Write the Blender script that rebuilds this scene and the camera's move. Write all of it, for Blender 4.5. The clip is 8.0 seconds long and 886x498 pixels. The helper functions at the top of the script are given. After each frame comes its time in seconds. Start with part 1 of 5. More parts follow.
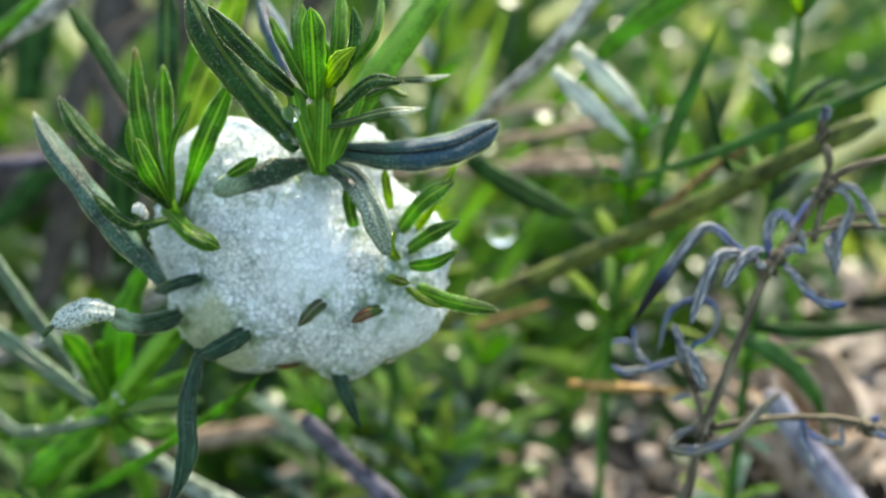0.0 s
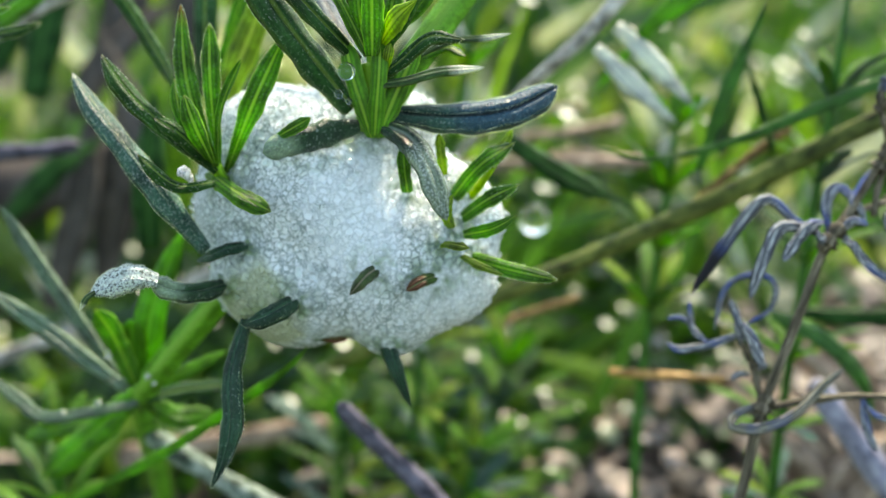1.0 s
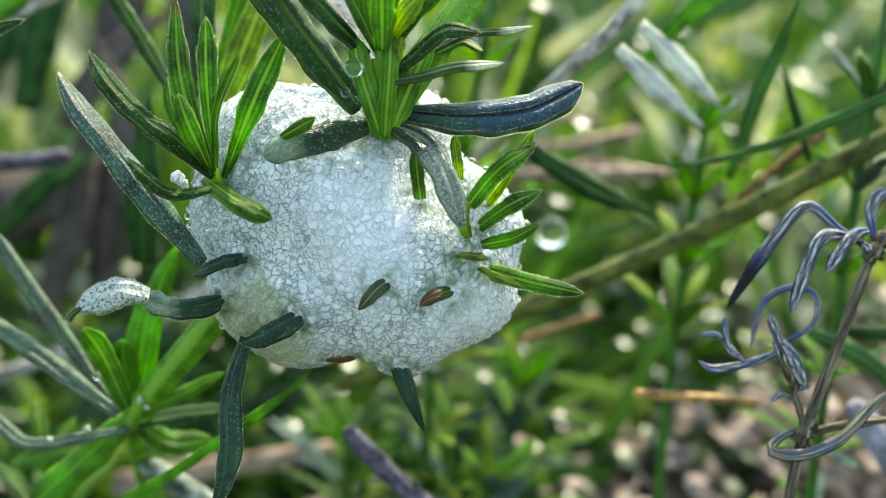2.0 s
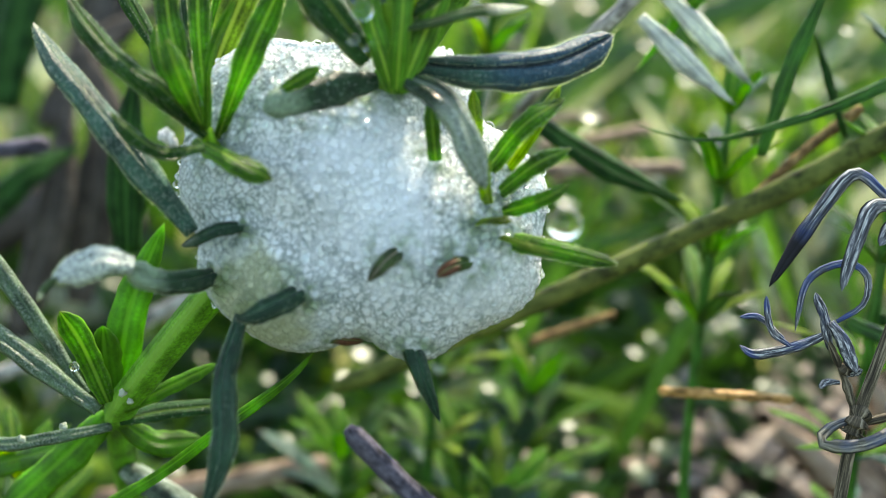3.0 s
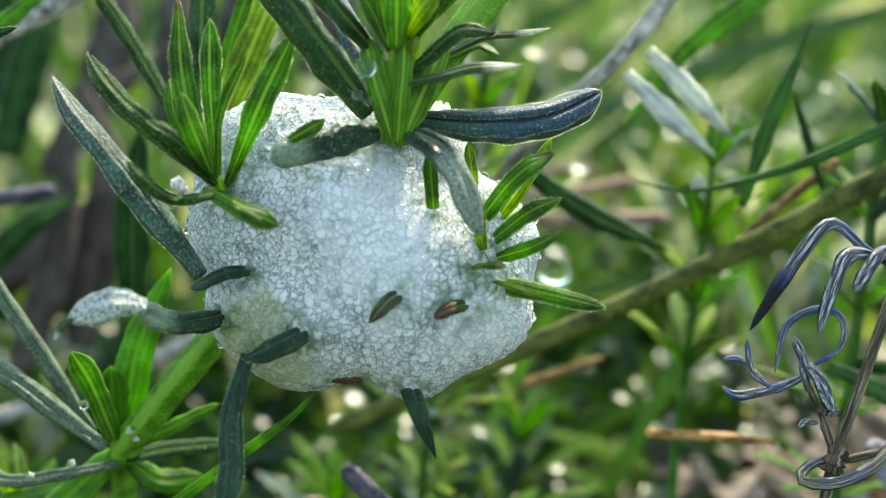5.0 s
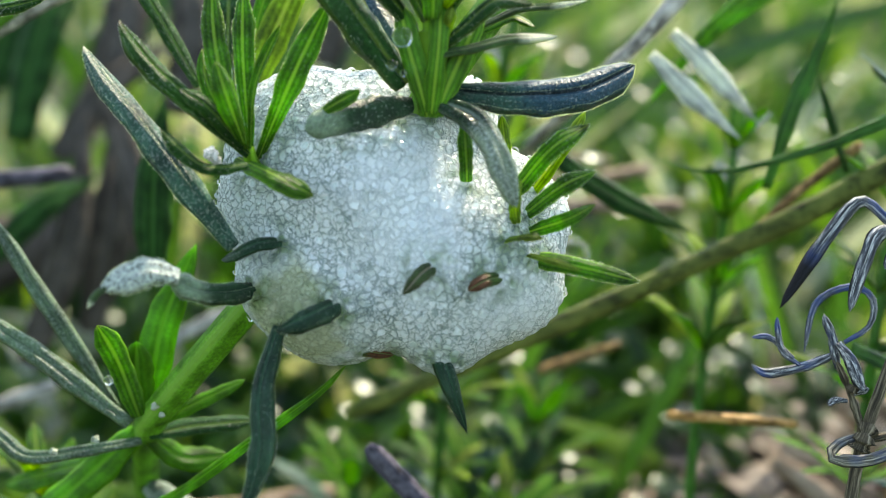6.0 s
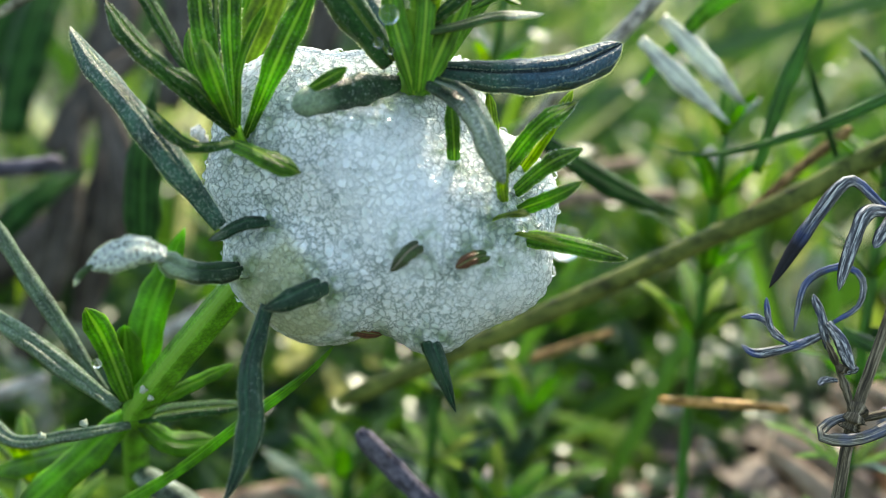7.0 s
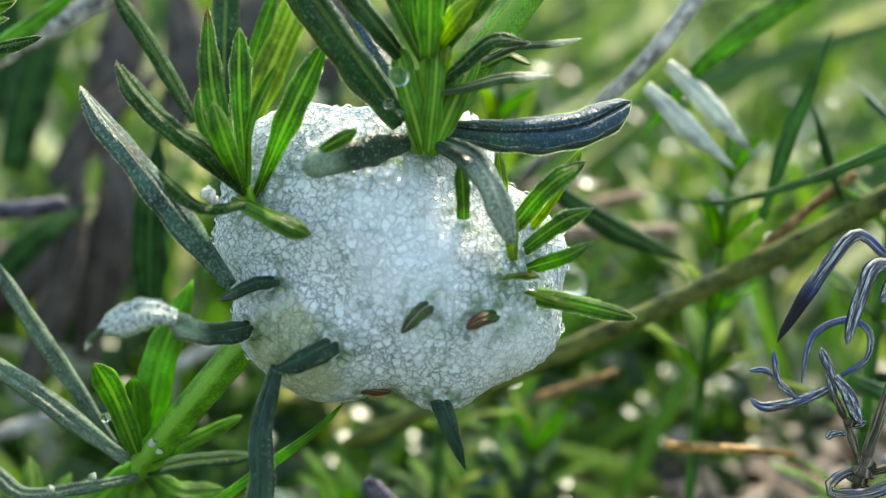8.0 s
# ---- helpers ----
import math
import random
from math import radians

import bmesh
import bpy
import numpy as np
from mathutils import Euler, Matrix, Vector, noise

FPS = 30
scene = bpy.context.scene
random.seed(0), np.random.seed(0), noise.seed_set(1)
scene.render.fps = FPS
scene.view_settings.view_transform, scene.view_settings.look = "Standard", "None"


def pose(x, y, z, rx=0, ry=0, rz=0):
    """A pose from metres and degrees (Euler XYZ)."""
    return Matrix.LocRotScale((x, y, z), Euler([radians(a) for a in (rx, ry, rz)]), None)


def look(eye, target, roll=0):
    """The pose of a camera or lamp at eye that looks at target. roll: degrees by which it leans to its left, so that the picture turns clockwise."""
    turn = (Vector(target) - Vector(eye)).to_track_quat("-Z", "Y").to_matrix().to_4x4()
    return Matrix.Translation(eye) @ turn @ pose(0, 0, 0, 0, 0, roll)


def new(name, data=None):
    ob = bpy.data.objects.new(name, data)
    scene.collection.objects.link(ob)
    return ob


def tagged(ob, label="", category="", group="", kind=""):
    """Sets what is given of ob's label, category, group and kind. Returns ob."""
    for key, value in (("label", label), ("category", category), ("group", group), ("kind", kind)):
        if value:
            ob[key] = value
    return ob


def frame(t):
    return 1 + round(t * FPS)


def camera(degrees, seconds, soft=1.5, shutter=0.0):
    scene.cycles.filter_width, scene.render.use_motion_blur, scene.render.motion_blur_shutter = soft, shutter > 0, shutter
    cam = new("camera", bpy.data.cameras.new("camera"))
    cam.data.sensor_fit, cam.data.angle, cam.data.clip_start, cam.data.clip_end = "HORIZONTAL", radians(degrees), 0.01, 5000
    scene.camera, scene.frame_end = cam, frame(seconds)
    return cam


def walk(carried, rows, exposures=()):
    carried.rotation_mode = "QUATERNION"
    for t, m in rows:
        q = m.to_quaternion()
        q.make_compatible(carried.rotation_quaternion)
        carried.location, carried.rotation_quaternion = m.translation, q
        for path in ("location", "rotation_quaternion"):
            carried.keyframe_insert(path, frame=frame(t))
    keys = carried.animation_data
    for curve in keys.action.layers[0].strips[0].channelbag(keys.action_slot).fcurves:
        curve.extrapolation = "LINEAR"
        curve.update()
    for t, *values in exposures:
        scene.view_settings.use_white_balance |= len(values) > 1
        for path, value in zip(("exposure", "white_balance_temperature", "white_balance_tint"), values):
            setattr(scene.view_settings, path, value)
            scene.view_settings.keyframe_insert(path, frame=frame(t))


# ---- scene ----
from mathutils import kdtree

# The camera: a small lens held close, focused on the froth, with a shallow depth of field.
cam = camera(40.0, 8.0, soft=0.8)
cam.data.dof.use_dof = True
cam.data.dof.focus_distance = 0.0899
cam.data.dof.aperture_fstop = 21.0
cam.data.dof.aperture_blades = 0
PATH = [
    (0, (0.00000, 0.00000, 0.12500), (-0.00000, 0.09272, 0.08754), -0.00),
    (0.5, (-0.00475, 0.00036, 0.12140), (-0.00354, 0.09381, 0.08582), 0.45),
    (1, (-0.00682, 0.00135, 0.11788), (-0.00450, 0.09529, 0.08368), 0.63),
    (1.5, (-0.00533, 0.00349, 0.11654), (-0.00332, 0.09758, 0.08275), 0.58),
    (1.7, (-0.00600, 0.00524, 0.11614), (-0.00420, 0.09949, 0.08276), 0.42),
    (2.8, (-0.01029, 0.01501, 0.10758), (-0.00696, 0.11041, 0.07781), 0.41),
    (3, (-0.00976, 0.01531, 0.10672), (-0.00630, 0.11090, 0.07758), 0.44),
    (3.5, (-0.00939, 0.01311, 0.10795), (-0.00629, 0.10920, 0.08043), 0.53),
    (4, (-0.01141, 0.01191, 0.10877), (-0.00778, 0.10823, 0.08214), 0.74),
    (4.5, (-0.01129, 0.01217, 0.11008), (-0.00749, 0.10853, 0.08360), 0.92),
    (4.7, (-0.01063, 0.01128, 0.10900), (-0.00639, 0.10790, 0.08357), 0.87),
    (5.8, (-0.01099, 0.01097, 0.10606), (-0.00596, 0.10768, 0.08116), 1.04),
    (6, (-0.01363, 0.01111, 0.10518), (-0.00827, 0.10784, 0.08041), 1.33),
    (6.5, (-0.01380, 0.01109, 0.10207), (-0.00810, 0.10795, 0.07784), 1.28),
    (7, (-0.01292, 0.01070, 0.10310), (-0.00737, 0.10760, 0.07902), 1.13),
    (7.5, (-0.01234, 0.01209, 0.10570), (-0.00708, 0.10893, 0.08130), 0.97),
    (8, (-0.01390, 0.01148, 0.10686), (-0.00804, 0.10845, 0.08314), 1.08),
]
walk(cam, [(t, look(eye, target, roll)) for t, eye, target, roll in PATH], exposures=((0, 1.83, 7750, 3), (1.5, 1.84, 7750, 3), (3, 1.80, 7750, 3), (8, 1.74, 7750, 3)))

# ---- light: clear sky, high sun from behind the plants ----
SUN_ELEVATION, SUN_AZIMUTH = 49.0, 26.0   # azimuth from +y towards +x
world = bpy.data.worlds.new("sky")
scene.world = world
world.use_nodes = True
wn = world.node_tree.nodes
sky = wn.new("ShaderNodeTexSky")
sky.sky_type, sky.sun_disc = "NISHITA", False
sky.sun_elevation, sky.sun_rotation = radians(SUN_ELEVATION), radians(SUN_AZIMUTH)
wn["Background"].inputs["Strength"].default_value = 0.15
world.node_tree.links.new(sky.outputs[0], wn["Background"].inputs["Color"])
sun_data = bpy.data.lights.new("sun", "SUN")
sun_data.energy, sun_data.angle, sun_data.color = 2.7, radians(0.55), (1.0, 0.95, 0.86)
sun = new("sun", sun_data)
_e, _a = radians(SUN_ELEVATION), radians(SUN_AZIMUTH)
SUN_DIR = Vector((math.cos(_e) * math.sin(_a), math.cos(_e) * math.cos(_a), math.sin(_e)))
sun.matrix_basis = look(SUN_DIR * 10, (0, 0, 0))

MM = 0.001


# ---- materials ----
def material(name):
    m = bpy.data.materials.new(name)
    m.use_nodes = True
    nt = m.node_tree
    nt.nodes.clear()
    return m, nt, lambda kind, **kw: _node(nt, kind, kw)


def _node(nt, kind, kw):
    n = nt.nodes.new("ShaderNode" + kind)
    for k, v in kw.items():
        n.inputs[k].default_value = v
    return n


def ramp(nt, fac, stops):
    r = nt.nodes.new("ShaderNodeValToRGB")
    els = r.color_ramp.elements
    while len(els) < len(stops):
        els.new(0.5)
    for el, (p, c) in zip(els, stops):
        el.position, el.color = p, (*c, 1)
    nt.links.new(fac, r.inputs[0])
    return r.outputs[0]


def mix(nt, fac, a, b, kind="MIX"):
    n = nt.nodes.new("ShaderNodeMix")
    n.data_type, n.blend_type = "RGBA", kind
    for i, v in ((0, fac), (6, a), (7, b)):
        if isinstance(v, bpy.types.NodeSocket):
            nt.links.new(v, n.inputs[i])
        else:
            n.inputs[i].default_value = v if i == 0 else (*v, 1)
    return n.outputs[2]


def scaled(nt, value, k):
    n = nt.nodes.new("ShaderNodeMath")
    n.operation = "MULTIPLY"
    nt.links.new(value, n.inputs[0])
    n.inputs[1].default_value = k
    return n.outputs[0]


def leaf_material(name, base, rib, tip=None, rough=0.4, spec=0.35, through_light=0.45, hoar=0.0, speck=0.25, tip_from=0.75, hoar_from=None, hoar_at=(0.40, 0.66), vein=1.0, crease=0.0, grit=0.0):
    """A leaf: mottled blade, paler midrib and margin, tip of its own colour, fine wrinkles, light passing through."""
    m, nt, N = material(name)
    ln = nt.links.new
    uv = N("UVMap")
    sep = N("SeparateXYZ")
    ln(uv.outputs[0], sep.inputs[0])
    obj = N("TexCoord")
    fine = N("TexNoise", Scale=3600.0, Detail=3.0, Roughness=0.65)
    broad = N("TexNoise", Scale=420.0, Detail=2.0)
    for n in (fine, broad):
        ln(obj.outputs["Object"], n.inputs["Vector"])
    rnd = N("ObjectInfo")
    dark = tuple(c * 0.5 for c in base)
    light = tuple(min(1, c * 1.5 + 0.01) for c in base)
    col = ramp(nt, broad.outputs[0], [(0.3, dark), (0.5, base), (0.72, light)])
    grain = ramp(nt, fine.outputs[0], [(0.35, tuple(c * (1 - speck) for c in (1, 1, 1))), (0.65, (1 + speck, 1 + speck, 1 + speck * 0.8))])
    if tip:
        tf = ramp(nt, sep.outputs[1], [(tip_from, (0, 0, 0)), (min(0.999, tip_from + 0.15), (1, 1, 1))])
        col = mix(nt, tf, col, tip)
    col = mix(nt, 1.0, col, grain, "MULTIPLY")
    # midrib and margin from the distance to the middle line
    d = nt.nodes.new("ShaderNodeMath"); d.operation = "SUBTRACT"
    ln(sep.outputs[0], d.inputs[0]); d.inputs[1].default_value = 0.5
    a = nt.nodes.new("ShaderNodeMath"); a.operation = "ABSOLUTE"
    ln(d.outputs[0], a.inputs[0])
    ribf = ramp(nt, a.outputs[0], [(0.03, (0.85, 0.85, 0.85)), (0.09, (0, 0, 0)), (0.42, (0, 0, 0)), (0.5, (0.55, 0.55, 0.55))])
    veins = ramp(nt, a.outputs[0], [(0.04, (1.2, 1.2, 1.15)), (0.12, (0.58, 0.6, 0.58)), (0.22, (1.12, 1.12, 1.08)), (0.33, (0.52, 0.55, 0.52)), (0.42, (0.95, 0.95, 0.95)), (0.49, (1.35, 1.35, 1.3))])
    col = mix(nt, vein, col, veins, "MULTIPLY")
    if crease:   # groove shade painted along the middle, margins lightened, instead of a pale rib
        furrow_shade = ramp(nt, a.outputs[0], [(0.02, (0.12, 0.14, 0.12)), (0.09, (1, 1, 1)), (0.45, (1, 1, 1)), (0.5, (1.6, 1.6, 1.5))])
        col = mix(nt, crease, col, furrow_shade, "MULTIPLY")
    else:
        col = mix(nt, ribf, col, rib)
    p = N("BsdfPrincipled", Roughness=rough)
    p.inputs["Specular IOR Level"].default_value = spec
    if hoar:
        hn = N("TexNoise", Scale=5200.0, Detail=2.0)
        ln(obj.outputs["Object"], hn.inputs["Vector"])
        hf = ramp(nt, hn.outputs[0], [(hoar_at[0], (0, 0, 0)), (hoar_at[1], (hoar, hoar, hoar))])
        if hoar_from is not None:
            gate = ramp(nt, sep.outputs[1], [(hoar_from, (0.12, 0.12, 0.12)), (hoar_from + 0.05, (1, 1, 1))])
            hf = mix(nt, 1.0, hf, gate, "MULTIPLY")
        col = mix(nt, hf, col, (0.70, 0.76, 0.72))
    ln(col, p.inputs["Base Color"])
    bump = N("Bump", Strength=min(1.0, 0.6 + grit), Distance=0.00012 * (1 + 1.5 * grit))
    stripe = N("TexWave", Scale=7.0, Distortion=1.5)
    ln(uv.outputs[0], stripe.inputs["Vector"])
    add = nt.nodes.new("ShaderNodeMath"); add.operation = "MULTIPLY_ADD"
    ln(stripe.outputs["Fac"], add.inputs[0]); add.inputs[1].default_value = 0.35 * (1 - 0.85 * min(1, grit))
    ln(fine.outputs[0], add.inputs[2])
    ln(add.outputs[0], bump.inputs["Height"])
    ln(bump.outputs[0], p.inputs["Normal"])
    t = N("BsdfTranslucent")
    tc = mix(nt, 1.0, col, (1.35, 1.5, 0.5), "MULTIPLY")
    ln(tc, t.inputs["Color"])
    s = N("MixShader", Fac=through_light)
    ln(p.outputs[0], s.inputs[1]); ln(t.outputs[0], s.inputs[2])
    o = N("OutputMaterial")
    ln(s.outputs[0], o.inputs["Surface"])
    return m


def bark_material(name, base, light, rough=0.75, scale=900.0, bump=0.6, sky_tint=None, ridge_shading=False, grain=(4.0, 3.0), tip=None):
    """Stems, stalks and twigs: streaks along the stem, blotches, fibres."""
    m, nt, N = material(name)
    ln = nt.links.new
    uv = N("UVMap")
    mp = N("Mapping")
    mp.inputs["Scale"].default_value = grain + (1.0,)
    ln(uv.outputs[0], mp.inputs[0])
    streak = N("TexNoise", Scale=1.0, Detail=5.0, Roughness=0.7)
    ln(mp.outputs[0], streak.inputs["Vector"])
    obj = N("TexCoord")
    blot = N("TexNoise", Scale=scale * 0.35, Detail=3.0)
    ln(obj.outputs["Object"], blot.inputs["Vector"])
    col = ramp(nt, streak.outputs[0], [(0.39, tuple(c * 0.25 for c in base)), (0.5, base), (0.60, light)])
    # blotches of blue stand in for sky reflected off the surface
    if sky_tint:
        f = ramp(nt, blot.outputs[0], [(0.50, (0, 0, 0)), (0.62, (0.8, 0.8, 0.8))])
        col = mix(nt, f, col, sky_tint)
    else:
        f = ramp(nt, blot.outputs[0], [(0.35, (0.7, 0.7, 0.7)), (0.65, (1.2, 1.2, 1.2))])
        col = mix(nt, 1.0, col, f, "MULTIPLY")
    if ridge_shading:   # shade painted along the middle and the rolled margins, highlights on the ridges between
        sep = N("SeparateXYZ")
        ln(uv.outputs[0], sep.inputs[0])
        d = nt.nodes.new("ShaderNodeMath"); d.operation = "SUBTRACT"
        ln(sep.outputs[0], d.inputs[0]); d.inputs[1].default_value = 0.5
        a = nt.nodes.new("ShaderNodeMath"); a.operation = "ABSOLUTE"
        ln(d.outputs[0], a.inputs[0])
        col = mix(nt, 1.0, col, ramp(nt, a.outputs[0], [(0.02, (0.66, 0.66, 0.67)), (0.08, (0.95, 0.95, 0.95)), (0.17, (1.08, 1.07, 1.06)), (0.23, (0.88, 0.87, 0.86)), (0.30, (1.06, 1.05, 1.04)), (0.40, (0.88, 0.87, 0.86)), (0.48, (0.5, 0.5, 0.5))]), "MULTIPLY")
        if tip:
            col = mix(nt, ramp(nt, sep.outputs[1], [(0.62, (0, 0, 0)), (0.78, (1, 1, 1))]), col, tip)
    p = N("BsdfPrincipled", Roughness=rough)
    p.inputs["Specular IOR Level"].default_value = 0.2
    ln(col, p.inputs["Base Color"])
    b = N("Bump", Strength=bump, Distance=0.0001)
    ln(streak.outputs[0], b.inputs["Height"])
    ln(b.outputs[0], p.inputs["Normal"])
    o = N("OutputMaterial")
    ln(p.outputs[0], o.inputs["Surface"])
    return m


LEAF_DARK = leaf_material("leaf_dark", (0.022, 0.085, 0.018), (0.20, 0.30, 0.06), rough=0.36, spec=0.2, through_light=0.18, hoar=0.3, hoar_at=(0.62, 0.70), vein=0.35, grit=0.6)
LEAF_TEAL = leaf_material("leaf_teal", (0.019, 0.066, 0.034), (0.06, 0.15, 0.08), rough=0.34, spec=0.3, through_light=0.08, hoar=0.2, hoar_at=(0.60, 0.72), vein=0.35, grit=0.35)
GRASS_MID = leaf_material("grass_mid", (0.055, 0.17, 0.028), (0.10, 0.24, 0.05), rough=0.32, through_light=0.4, speck=0.12)
# its blue towards the tip is sky sheen put into a green leaf's colour
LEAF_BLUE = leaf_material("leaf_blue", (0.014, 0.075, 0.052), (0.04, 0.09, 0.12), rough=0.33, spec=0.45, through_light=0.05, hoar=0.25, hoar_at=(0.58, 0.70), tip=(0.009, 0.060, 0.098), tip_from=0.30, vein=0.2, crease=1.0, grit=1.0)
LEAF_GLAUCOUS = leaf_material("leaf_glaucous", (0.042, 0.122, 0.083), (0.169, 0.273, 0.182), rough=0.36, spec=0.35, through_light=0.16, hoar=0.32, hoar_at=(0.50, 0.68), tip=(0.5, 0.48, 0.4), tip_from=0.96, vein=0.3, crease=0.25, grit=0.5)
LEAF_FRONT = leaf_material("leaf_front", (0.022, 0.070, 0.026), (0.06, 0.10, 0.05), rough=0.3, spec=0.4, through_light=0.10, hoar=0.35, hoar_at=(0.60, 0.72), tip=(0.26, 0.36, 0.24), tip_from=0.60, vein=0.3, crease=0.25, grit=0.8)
LEAF_WITHERED = leaf_material("leaf_withered", (0.07, 0.11, 0.035), (0.42, 0.33, 0.25), rough=0.3, through_light=0.1, tip=(0.09, 0.11, 0.04), tip_from=0.72, vein=0.5, grit=0.6)
# pale hairy tip, with the sunlit spot on it painted in as well
LEAF_HOARY_LIT = leaf_material("leaf_hoary_lit", (0.12, 0.15, 0.11), (0.5, 0.52, 0.48), rough=0.16, spec=0.8, through_light=0.2, hoar=1.0, hoar_at=(0.34, 0.58), vein=0.4, grit=1.0)
# pale rib, specks and tip paint the white gloss of the wet film
LEAF_WET = leaf_material("leaf_wet", (0.020, 0.055, 0.024), (0.30, 0.36, 0.28), rough=0.16, spec=0.6, through_light=0.25, hoar=0.5, hoar_at=(0.50, 0.62), hoar_from=0.35, tip=(0.30, 0.36, 0.29), tip_from=0.36, vein=1.0, grit=0.6)
LEAF_MID = leaf_material("leaf_mid", (0.036, 0.125, 0.018), (0.22, 0.36, 0.08), rough=0.42, spec=0.2, through_light=0.38, hoar=0.35, hoar_at=(0.58, 0.70), tip=(0.2, 0.16, 0.1), tip_from=0.96, vein=0.6, grit=0.5)
LEAF_BRIGHT = leaf_material("leaf_bright", (0.120, 0.31, 0.022), (0.40, 0.56, 0.10), rough=0.36, through_light=0.50, hoar=0.2, hoar_at=(0.60, 0.72), tip=(0.36, 0.38, 0.16), tip_from=0.94, grit=0.4)
LEAF_YELLOW = leaf_material("leaf_yellow", (0.25, 0.36, 0.035), (0.45, 0.50, 0.12), rough=0.4, through_light=0.6)
LEAF_RED_TIP = leaf_material("leaf_red_tip", (0.120, 0.31, 0.022), (0.40, 0.56, 0.10), rough=0.36, through_light=0.50, hoar=0.2, hoar_at=(0.60, 0.72), tip=(0.34, 0.13, 0.07), tip_from=0.84, grit=0.4)
LEAF_BROWN = leaf_material("leaf_brown", (0.09, 0.18, 0.03), (0.2, 0.26, 0.1), through_light=0.3, tip=(0.22, 0.085, 0.045), tip_from=0.45)
LEAF_PALE_TIP = leaf_material("leaf_pale_tip", (0.05, 0.11, 0.03), (0.18, 0.24, 0.1), rough=0.3, through_light=0.3, tip=(0.78, 0.78, 0.70), tip_from=0.66)
LEAF_GREY = leaf_material("leaf_grey", (0.13, 0.21, 0.12), (0.24, 0.33, 0.20), rough=0.4, spec=0.3, through_light=0.2, hoar=0.4, hoar_at=(0.48, 0.68), vein=0.3, grit=0.6)
# brown for added blades that stand in for shade behind the plant
LEAF_SHADE = leaf_material("leaf_shade", (0.075, 0.062, 0.053), (0.112, 0.100, 0.088), rough=0.7, spec=0.1, through_light=0.08, vein=0.3)
SHOOT_GREEN = leaf_material("shoot_green", (0.11, 0.31, 0.020), (0.34, 0.54, 0.06), rough=0.42, spec=0.25, through_light=0.3, speck=0.12, vein=0.9)
STEM_OLIVE = leaf_material("stem_olive", (0.13, 0.33, 0.024), (0.23, 0.42, 0.06), rough=0.5, spec=0.2, through_light=0.2, speck=0.3, vein=0.5)
STEM_GREEN = leaf_material("stem_green", (0.20, 0.40, 0.025), (0.34, 0.50, 0.07), rough=0.45, spec=0.2, through_light=0.25, speck=0.12, vein=0.8)
# dead leaves: the reflected sky is put into their colour as blue
DRY_LEAF = bark_material("dry_leaf", (0.10, 0.105, 0.12), (0.66, 0.66, 0.64), rough=0.7, scale=700, sky_tint=(0.032, 0.070, 0.24), ridge_shading=True)
DRY_BLACK_TIP = bark_material("dry_leaf_black_tip", (0.10, 0.105, 0.12), (0.66, 0.66, 0.64), rough=0.7, scale=700, sky_tint=(0.032, 0.070, 0.24), ridge_shading=True, tip=(0.014, 0.013, 0.015))
DRY_CURL = bark_material("dry_curl", (0.13, 0.12, 0.09), (0.42, 0.38, 0.28), rough=0.5, scale=800, sky_tint=(0.06, 0.085, 0.17), ridge_shading=True)
DRY_STEM = bark_material("dry_stem", (0.085, 0.066, 0.040), (0.30, 0.245, 0.165), rough=0.7, grain=(9.0, 0.8))
GRASS = leaf_material("grass", (0.115, 0.29, 0.018), (0.20, 0.40, 0.04), rough=0.32, through_light=0.58, speck=0.12, vein=0.4)
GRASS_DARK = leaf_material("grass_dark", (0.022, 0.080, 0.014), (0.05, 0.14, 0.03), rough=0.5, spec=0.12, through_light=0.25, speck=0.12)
# glare of sky and sun on a green blade, painted as a pale base
BLADE_GLARE = leaf_material("blade_glare", (0.66, 0.67, 0.62), (0.72, 0.73, 0.68), rough=0.25, spec=0.6, through_light=0.2)
STALK_OLIVE = bark_material("stalk_olive", (0.102, 0.123, 0.023), (0.139, 0.156, 0.034), rough=0.6, bump=0.3)
STALK_BROWN = bark_material("stalk_brown", (0.22, 0.13, 0.05), (0.36, 0.24, 0.10))
STALK_GREY = bark_material("stalk_grey", (0.330, 0.308, 0.275), (0.572, 0.539, 0.495))
STALK_DUSTY = bark_material("stalk_dusty", (0.12, 0.16, 0.12), (0.42, 0.46, 0.40))
STALK_TAN = bark_material("stalk_tan", (0.323, 0.221, 0.153), (0.493, 0.374, 0.281))
# dark brown for the added stem that stands in for shade
STALK_SHADE = bark_material("stalk_shade", (0.075, 0.058, 0.050), (0.11, 0.092, 0.08), rough=0.95)
STRAW_ORANGE = bark_material("straw_orange", (0.46, 0.24, 0.07), (0.6, 0.36, 0.14), rough=0.5)
STICK_PURPLE = bark_material("stick_purple", (0.085, 0.075, 0.10), (0.16, 0.145, 0.185))
STICK_LILAC = bark_material("stick_lilac", (0.25, 0.235, 0.31), (0.40, 0.38, 0.45))


KHAKI_LOBE = (-20.0, 93.0, 79.0)


